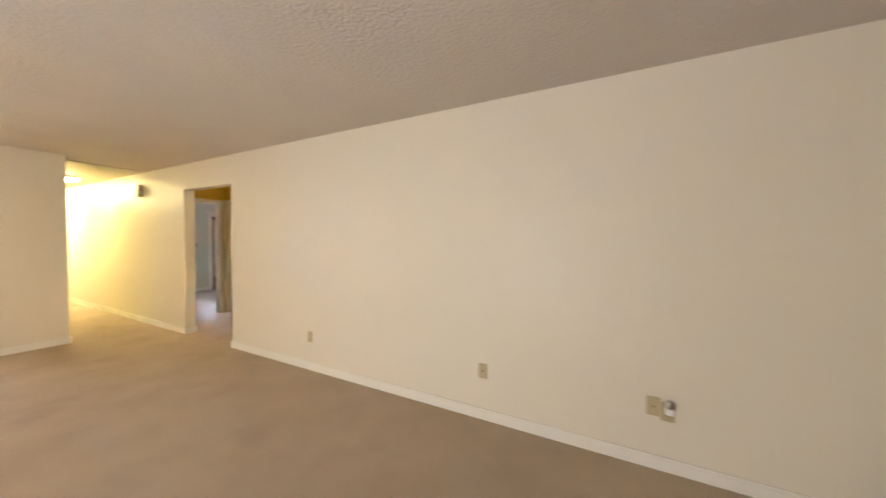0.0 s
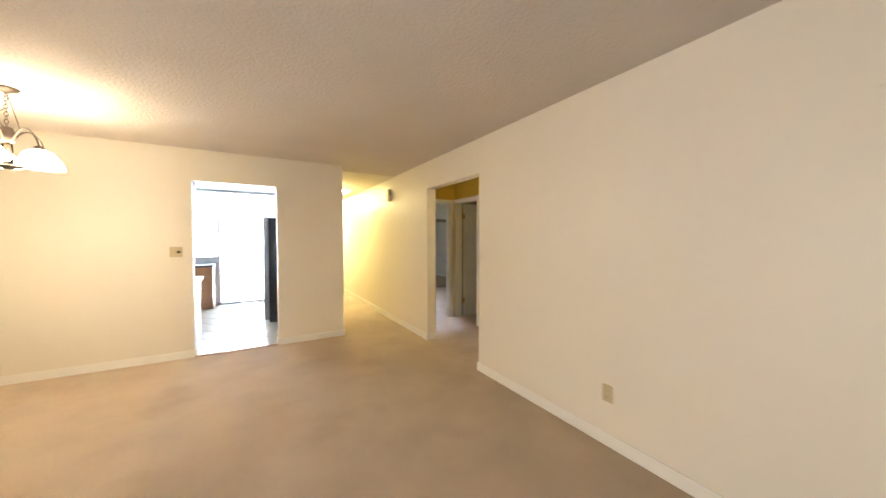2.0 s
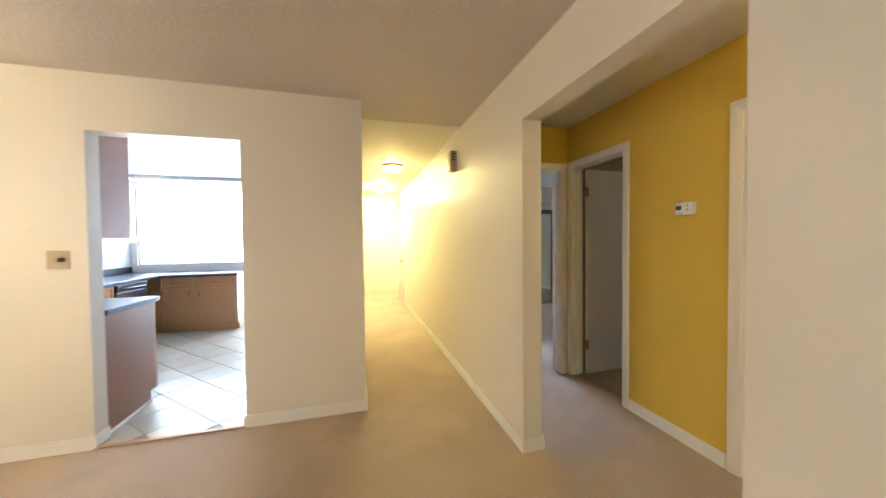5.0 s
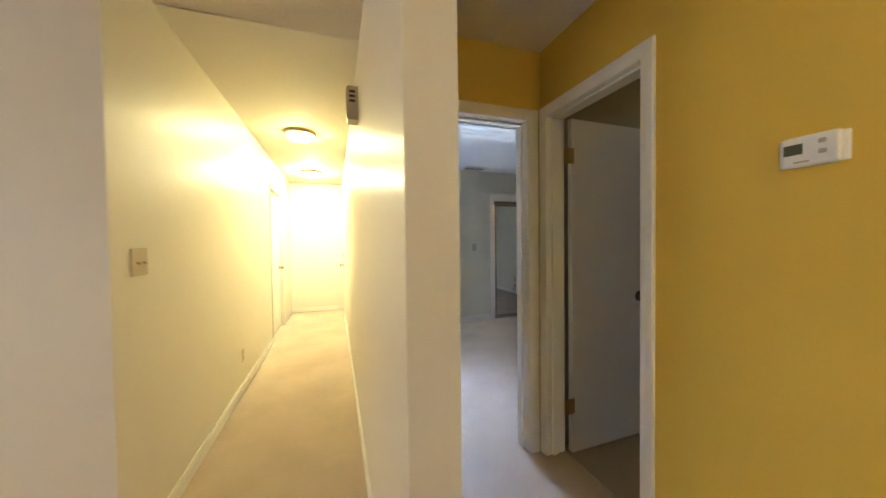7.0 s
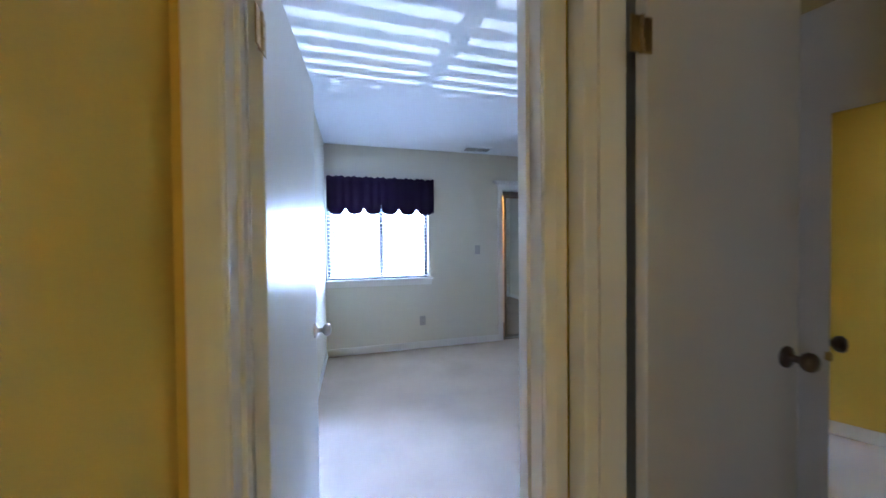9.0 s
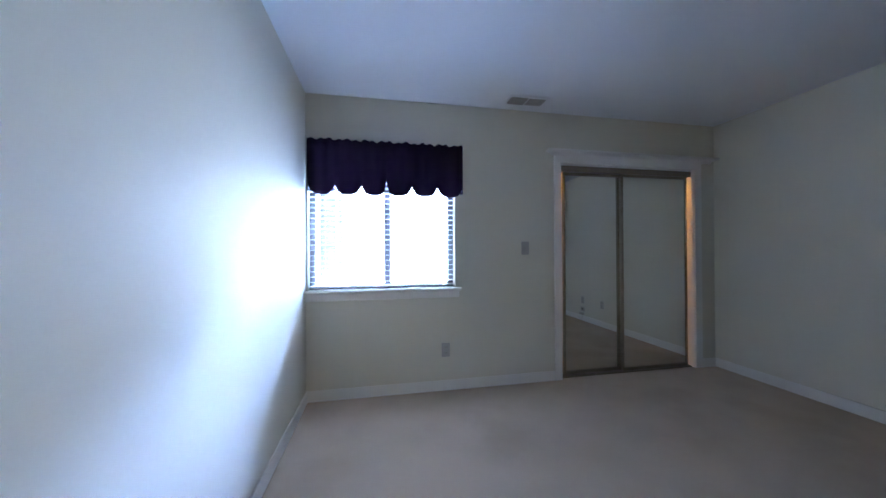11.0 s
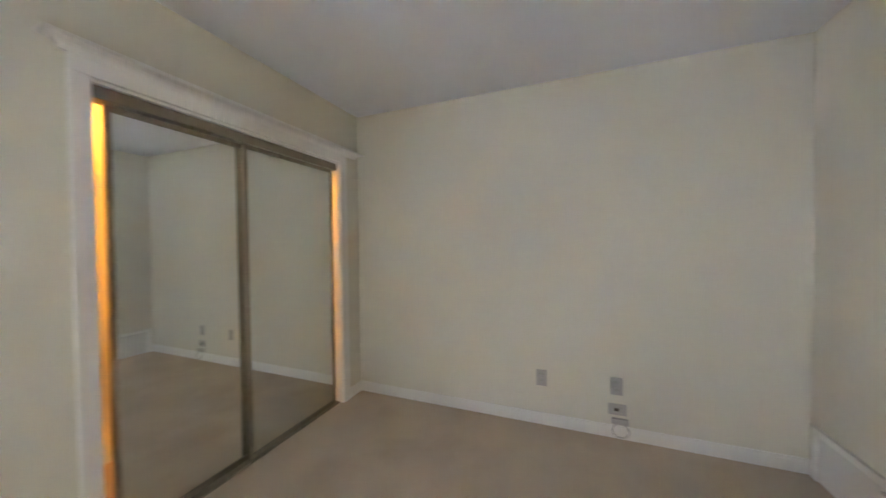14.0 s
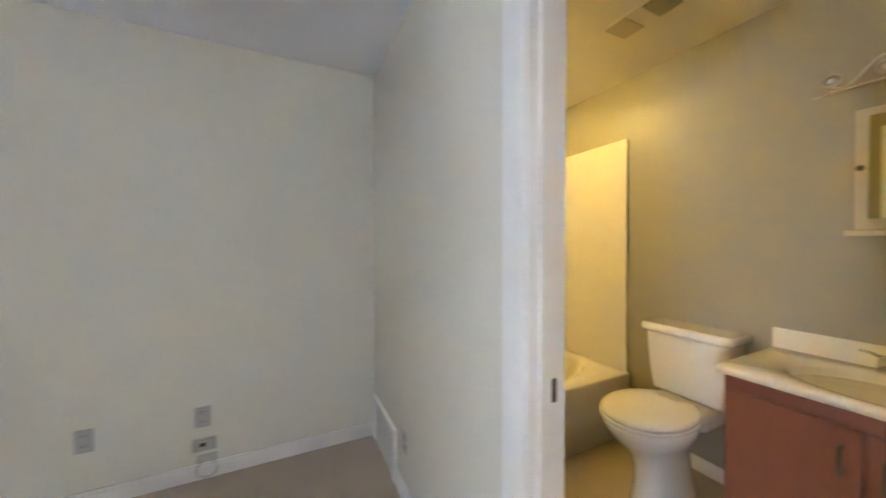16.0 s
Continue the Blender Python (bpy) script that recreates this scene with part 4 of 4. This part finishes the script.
solid("backsplash", bm, LAMINATE, "low slate-blue laminate backsplash strip", "backsplash")

u1 = thing("wall_cabinet", pose(0, 0, 0), "maple wall cabinet with a plain brown end panel, shade put into its colour", "cabinet", "kitchen wall cabinets")
part("body", bx(B(), -3.6, -2.69, 6.475, 6.775, 1.385, 2.19, 0.002), OAKSHADE, u1)
part("end_panel", bx(B(), -2.70, -2.678, 6.472, 6.79, 1.38, 2.20, 0.002), OAKSHADE, u1, "plain brown end panel, shade put into its colour")
panel_door(u1, "x", -3.13, -2.70, 1.40, 2.17, 6.775, 1, OAK)
panel_door(u1, "x", -3.58, -3.15, 1.40, 2.17, 6.775, 1, OAK)
for k, (a, b) in enumerate(((7.75, 8.58), (8.60, 9.50))):
    u = thing("wall_cabinet", pose(0, 0, 0), "honey maple wall cabinet with two panel doors and crown moulding", "cabinet", "kitchen wall cabinets")
    part("body", bx(B(), -4.415, -4.07, a, b, 1.385, 2.22, 0.002), OAK, u)
    m_ = (a + b) / 2
    panel_door(u, "y", a + 0.012, m_ - 0.003, 1.395, 2.20, -4.07, 1, OAK, (m_ - 0.04, 1.47, True))
    panel_door(u, "y", m_ + 0.003, b - 0.012, 1.395, 2.20, -4.07, 1, OAK, (m_ + 0.04, 1.47, True))
    bm = B()
    bx(bm, -4.415, -4.035, a, b, 2.22, 2.25, 0.004)
    bx(bm, -4.415, -4.01, a, b, 2.25, 2.28, 0.006)
    part("crown", bm, OAK, u)
    part("light_rail", bx(B(), -4.38, -4.09, a + 0.05, b - 0.05, 1.36, 1.383, 0.003), WHITEPL, u, "white under-cabinet light strip")

fr = thing("refrigerator", pose(0, 0, 0), "black and stainless refrigerator, side towards the doorway", "refrigerator")
part("body", bx(B(), -1.845, -1.10, 7.60, 8.48, 0.02, 1.75, 0.006, 2), BLACKPL, fr, "dark textured side")
part("door", bx(B(), -1.915, -1.85, 7.60, 8.05, 0.07, 1.745, 0.01, 2), GREYAPPL, fr, "stainless door")
part("door", bx(B(), -1.915, -1.85, 8.06, 8.48, 0.07, 1.745, 0.01, 2), GREYAPPL, fr, "stainless door")
for y in (7.98, 8.13):
    part("handle", tube(B(), [(-1.915, y, 0.72), (-1.97, y, 0.80), (-1.985, y, 1.1), (-1.97, y, 1.42), (-1.915, y, 1.50)], 0.012, 8), BLACKPL, fr)
part("hinge_cover", bx(B(), -1.91, -1.84, 7.62, 7.70, 1.745, 1.77, 0.006), BLACKPL, fr)
copy_thing(outlet(pose(-4.42, 9.40, 1.15, 0, 0, 90), "white duplex outlet above the counter", WHITEPL), pose(-4.42, 8.35, 1.15, 0, 0, 90))
kv = thing("kitchen_vent", pose(-3.98, 8.7, H), "small grey ceiling vent above the cabinets", "vent")
part("frame", bx(B(), -0.13, 0.13, -0.08, 0.08, -0.008, 0, 0.003), PLATE_GREY, kv)
for k in range(5):
    part("slat", bx(B(), -0.115, 0.115, -0.06 + k * 0.027, -0.048 + k * 0.027, -0.012, -0.007), DARK, kv)
# added glazing turns the kitchen's end bright white; no window is known here
for nm, a, c, z0, lab in (("window_2", -4.34, -2.71, 1.0, "bright glazing added above the kitchen counter in a white frame"), ("door_2", -2.708, -1.62, 0.0, "bright full-height glazing added in the kitchen in a white frame")):
    kw = thing(nm, pose(0, 9.95, 0), lab, "window" if z0 else "glass door", kind="structure")
    bm = B()
    for b in ((a, a + 0.022, z0, 2.41), (c - 0.022, c, z0, 2.41), (a + 0.022, c - 0.022, z0, z0 + 0.025), (a + 0.022, c - 0.022, 2.385, 2.41)):
        bx(bm, b[0], b[1], 0.03, 0.09, b[2], b[3], 0.003)
    part("window_frame", bm, ALU, kw)
    p = part("pane", bx(B(), a + 0.022, c - 0.022, 0.058, 0.062, z0 + 0.025, 2.385), PANE_K, kw)
# patio door is out of view, placed here as the living room's daylight source
pd = thing("window_3", pose(-4.63, 1.6, 0, 0, 0, 90) @ Matrix.Translation((2.6, 0, 0)), "unseen wide sliding patio door in a white frame, added for daylight", "patio door", kind="structure")
bm = B()
for b in ((-3.8, -3.73, 0, 2.05), (-1.47, -1.4, 0, 2.05), (-2.64, -2.56, 0, 2.05), (-3.8, -1.4, 0, 0.06), (-3.8, -1.4, 1.99, 2.05)):
    bx(bm, b[0], b[1], 0.03, 0.09, b[2], b[3], 0.003)
part("window_frame", bm, ALU, pd)
for a, b in ((-3.73, -2.64), (-2.56, -1.47)):
    p = part("pane", bx(B(), a, b, 0.058, 0.062, 0.06, 1.99), PANE, pd)
    p.visible_shadow = False
bm = B()
bx(bm, -2.665, -1.785, 6.335, 6.372, 0.0, 0.014, 0.006, 2)
solid("threshold", bm, OAK, "honey wood threshold strip at the kitchen doorway", "threshold", "structure")

# ---- bathroom ----
tb = thing("bathtub", pose(0, 0, 0), "white acrylic bathtub along the bathroom's end wall", "bathtub")
tx, ty, hx, hy = 3.69, 5.78, 0.38, 0.725
bm = B()
loft(bm, [rect_ring(tx, ty, 0.007, hx, hy, 48), rect_ring(tx, ty, 0.41, hx, hy, 48), rect_ring(tx, ty, 0.425, hx - 0.012, hy - 0.012, 48),
          [(tx + (p[0] - tx) * 0.98, ty + (p[1] - ty), p[2]) for p in ring(tx, ty, 0.425, hx - 0.075, hy - 0.075, 48)],
          ring(tx, ty, 0.40, hx - 0.095, hy - 0.10, 48), ring(tx, ty, 0.16, hx - 0.14, hy - 0.18, 48), ring(tx, ty, 0.10, hx - 0.22, hy - 0.28, 48)])
part("shell", bm, ACRYLIC, tb)
ts = thing("tub_surround", pose(0, 0, 0), "glossy cream tub surround panels on three walls", "tub surround")
part("panel", bx(B(), 3.335, 4.06, 5.052, 5.068, 0.42, 2.03, 0.006, 2), ACRYLIC, ts)
part("panel", bx(B(), 4.062, 4.078, 5.052, 6.513, 0.42, 2.03, 0.004), ACRYLIC, ts)
part("panel", bx(B(), 3.335, 4.06, 6.497, 6.513, 0.42, 2.03, 0.006, 2), ACRYLIC, ts)

to = thing("toilet", pose(2.885, 5.06, 0.006), "white two-piece porcelain toilet with closed lid", "toilet")
bm = B()
loft(bm, [ring(0, 0.35, 0.0, 0.112, 0.215, 32), ring(0, 0.35, 0.018, 0.108, 0.21, 32), ring(0, 0.36, 0.10, 0.098, 0.19, 32), ring(0, 0.37, 0.20, 0.096, 0.185, 32), ring(0, 0.40, 0.275, 0.112, 0.20, 32),
          ring(0, 0.44, 0.34, 0.150, 0.235, 32), ring(0, 0.463, 0.395, 0.178, 0.255, 32), ring(0, 0.47, 0.43, 0.186, 0.262, 32), ring(0, 0.47, 0.444, 0.183, 0.258, 32)])
bx(bm, -0.15, 0.15, 0.03, 0.28, 0.36, 0.444, 0.025, 3)
part("bowl", bm, PORCELAIN, to)


def seat_ring(z, k):
    """An oval that is cut straight towards the tank."""
    return [(x, max(y, 0.245 + 0.02 * (1 - k)), z) for x, y, z in ring(0, 0.475, z, 0.195 * k, 0.268 * k, 40)]


part("seat", loft(B(), [seat_ring(0.447, 0.97), seat_ring(0.452, 1.0), seat_ring(0.462, 1.0), seat_ring(0.465, 0.98)]), PORCELAIN, to)
part("lid", loft(B(), [seat_ring(0.468, 0.97), seat_ring(0.472, 0.985), seat_ring(0.482, 0.98), seat_ring(0.489, 0.90), seat_ring(0.491, 0.5)]), PORCELAIN, to)
for x in (-0.075, 0.075):
    part("lid_hinge", bx(B(), x - 0.02, x + 0.02, 0.222, 0.262, 0.446, 0.482, 0.007, 2), PORCELAIN, to)
bm = B()
loft(bm, [[(sx * w, 0.098 + sy * d, z) for sx, sy in ((-1, -1), (1, -1), (1, 1), (-1, 1))] for z, w, d in ((0.455, 0.172, 0.075), (0.60, 0.192, 0.083), (0.795, 0.206, 0.09))])
bmesh.ops.bevel(bm, geom=bm.edges[:], offset=0.022, segments=3, profile=0.5, affect="EDGES")
part("tank", bm, PORCELAIN, to)
part("tank_lid", bx(B(), -0.222, 0.222, 0.0, 0.205, 0.795, 0.842, 0.015, 3), PORCELAIN, to)
part("supply_hose", tube(B(), [(-0.16, 0.02, 0.15), (-0.16, 0.07, 0.15), (-0.17, 0.09, 0.28), (-0.15, 0.09, 0.46)], 0.006, 8), CHROME, to)
for x in (-0.09, 0.09):
    part("bolt_cap", lathe(B(), [(0.014, 0.0), (0.013, 0.016), (0.005, 0.022)], 12, (x, 0.30, 0.005)), PORCELAIN, to)

vn = thing("vanity_cabinet", pose(0, 0, 0.006), "cherry-stained vanity cabinet with two plain doors", "vanity")
bm = B()
bx(bm, 1.66, 2.57, 5.055, 5.555, 0.09, 0.775, 0.002)
bx(bm, 1.66, 2.57, 5.055, 5.49, 0.0, 0.09)
part("body", bm, CHERRY, vn)
for a, b, u in ((2.215, 2.555, 2.255), (1.68, 2.205, 2.165)):
    d = part("door", bx(B(), a, b, 5.555, 5.573, 0.11, 0.715, 0.003), CHERRY, vn)
    part("pull", tube(B(), [(u, 5.573, 0.56), (u, 5.60, 0.565), (u, 5.60, 0.65), (u, 5.573, 0.655)], 0.006, 8), BRONZE, d, "dark bronze pull")
vt = thing("sink", pose(0, 0, 0.781), "cream cultured marble vanity top with oval basin", "sink")
vx, vy = 2.115, 5.32
bm = B()
loft(bm, [rect_ring(vx, vy, 0.0, 0.475, 0.265, 48), rect_ring(vx, vy, 0.026, 0.475, 0.265, 48), rect_ring(vx, vy, 0.032, 0.468, 0.258, 48),
          ring(vx + 0.08, vy + 0.03, 0.032, 0.265, 0.19, 48), ring(vx + 0.08, vy + 0.03, 0.022, 0.252, 0.178, 48), ring(vx + 0.08, vy + 0.03, -0.06, 0.19, 0.125, 48), ring(vx + 0.08, vy + 0.03, -0.095, 0.06, 0.045, 48)], True, True)
part("basin_top", bm, MARBLE, vt)
part("backsplash", bx(B(), 1.64, 2.59, 5.054, 5.074, 0.03, 0.125, 0.005, 2), MARBLE, vt)
fc = thing("faucet", pose(2.2, 5.14, 0.813), "chrome two-handle basin faucet", "faucet")
part("base", bx(B(), -0.075, 0.075, -0.025, 0.025, 0, 0.018, 0.008, 2), CHROME, fc)
part("spout", tube(B(), [(0, 0, 0.01), (0, 0.0, 0.06), (0, 0.03, 0.085), (0, 0.08, 0.085), (0, 0.11, 0.06)], 0.012, 10), CHROME, fc)
for x in (-0.055, 0.055):
    bm = lathe(B(), [(0.018, 0.015), (0.014, 0.05), (0.018, 0.06), (0.006, 0.07)], 14, (x, 0, 0))
    tube(bm, [(x, 0, 0.06), (x * 1.6, 0.02, 0.075), (x * 2.0, 0.03, 0.08)], 0.006, 8)
    part("handle", bm, CHROME, fc)
md = thing("medicine_cabinet", pose(0, 5.05, 0), "mirrored medicine cabinet with a cream frame", "medicine cabinet")
part("body", bx(B(), 1.92, 2.335, 0, 0.085, 1.36, 1.83, 0.003), ENAMEL_SHADED, md)
part("mirror", bx(B(), 1.955, 2.30, 0.086, 0.092, 1.40, 1.80, 0.002), MIRROR, md)
part("shelf", bx(B(), 1.90, 2.355, 0, 0.11, 1.335, 1.358, 0.004), ENAMEL_SHADED, md)
part("knob", xform(lathe(B(), [(0.007, 0), (0.012, 0.014), (0.006, 0.02)], 12), pose(2.318, 0.085, 1.6, -90)), BRONZE, md)
lb = thing("vanity_light", pose(2.13, 5.05, 1.95), "chrome vanity light with wavy rail and swivel heads, unlit", "wall lamp")
part("back_plate", bx(B(), -0.06, 0.06, 0, 0.022, -0.05, 0.06, 0.008, 2), STEEL, lb)
part("rail", tube(B(), [(-0.33 + 0.022 * k, 0.055 + 0.012 * math.cos(k * 0.55), -0.015) for k in range(31)], 0.0045, 8), STEEL, lb, "chrome straight rail")
part("wave", tube(B(), [(-0.30 + 0.02 * k, 0.085, 0.028 + 0.042 * math.sin(k * 0.62 + 0.6)) for k in range(31)], 0.0045, 8), STEEL, lb, "chrome wavy rail")
for x in (-0.28, 0.0, 0.28):
    part("bracket", tube(B(), [(x * 0.2, 0.02, 0.0), (x * 0.8, 0.05, -0.012), (x, 0.062, -0.012)], 0.005, 8), STEEL, lb)
for k, (x, tilt) in enumerate(((-0.26, 118), (-0.09, 100), (0.12, 112), (0.262, 98))):
    bm = lathe(B(), [(0.005, -0.04), (0.013, -0.036), (0.016, -0.01), (0.023, 0.008), (0.025, 0.026), (0.022, 0.026), (0.013, 0.0), (0.009, -0.004)], 20)
    h = part("head", xform(bm, pose(x, 0.118, 0.012, -tilt, 0, (-14, 10, -8, 22)[k])), STEEL, lb, "chrome swivel lamp head")
    part("bulb", xform(lathe(B(), [(0.008, 0.0), (0.012, 0.012), (0.009, 0.021), (0.002, 0.024)], 14), pose(x, 0.118, 0.012, -tilt, 0, (-14, 10, -8, 22)[k])), WHITEPL, h, "unlit white bulb")
fn = thing("bath_fan", pose(2.90, 5.57, H), "cream ceiling fan panel with cover and dark grille", "vent")
part("panel", bx(B(), -0.16, 0.175, -0.088, 0.088, -0.008, 0, 0.003), DOORPAINT, fn)
part("cover", bx(B(), 0.05, 0.165, -0.078, 0.078, -0.013, -0.007, 0.003, 2), PLATE_GREY, fn, "grey-beige plain cover")
part("backing", bx(B(), -0.135, -0.03, -0.07, 0.07, -0.010, -0.007), DARK, fn)
for k in range(10):
    part("slat", xform(bx(B(), -0.135, -0.03, -0.004, 0.004, -0.0009, 0.0009), pose(0, -0.063 + k * 0.014, -0.012, 72)), PLATE_GREY, fn)
sp = thing("strike_plate", pose(2.505, 6.575, 0.93), "dark brass strike plate on the bathroom door jamb", "strike plate")
part("plate", bx(B(), -0.002, 0.003, -0.03, 0.012, -0.03, 0.03, 0.001), BRONZE, sp)
part("hole", bx(B(), -0.0028, -0.001, -0.012, 0.006, -0.014, 0.014), DARK, sp)
sp2 = thing("strike_plate", pose(0.9555, 6.60, 0.93), "brass strike plate on the bedroom door jamb", "strike plate")
part("plate", bx(B(), -0.002, 0.003, -0.02, 0.02, -0.03, 0.03, 0.001), BRASS, sp2)

# ---- kitchen floor tiles, laid on the diagonal ----
grout = slab("floor_kitchen", (-4.42, -1.06, 6.372, 9.95, 0.0, 0.004), GROUT, "diagonal cream floor tiles with dark grout", "floor")
TS = 0.315
tile_mesh = mesh_from("tile", bx(B(), -TS / 2 + 0.003, TS / 2 - 0.003, -TS / 2 + 0.003, TS / 2 - 0.003, 0.0, 0.006, 0.0015), TILE)
ux, uy = Vector((0.707, -0.707, 0)), Vector((0.707, 0.707, 0))
base = Vector((-2.217, 6.653, 0.004)) + ux * (TS / 2) + uy * (TS / 2)
for i in range(-12, 13):
    for j in range(-8, 16):
        p = base + ux * (i * TS) + uy * (j * TS)
        if -3.85 < p.x < -1.2 and 6.56 < p.y < 9.6:
            o = new("tile", tile_mesh)
            o.matrix_world = Matrix.Translation(p) @ pose(0, 0, 0, 0, 0, -45)
            o.parent = grout
# cut tiles along the doorway side
bm = B()
for i in range(-12, 13):
    for j in range(-8, 16):
        p = base + ux * (i * TS) + uy * (j * TS)
        if -3.2 < p.x < -1.2 and 6.30 < p.y <= 6.56:
            r = bmesh.ops.create_cube(bm, size=1.0, matrix=Matrix.Translation(p + Vector((0, 0, 0.003))) @ pose(0, 0, 0, 0, 0, -45) @ Matrix.Diagonal((TS - 0.006, TS - 0.006, 0.006, 1)))
bmesh.ops.bisect_plane(bm, geom=bm.verts[:] + bm.edges[:] + bm.faces[:], plane_co=(0, 6.373, 0), plane_no=(0, -1, 0), clear_outer=True)
part("cut_tiles", bm, TILE, grout)
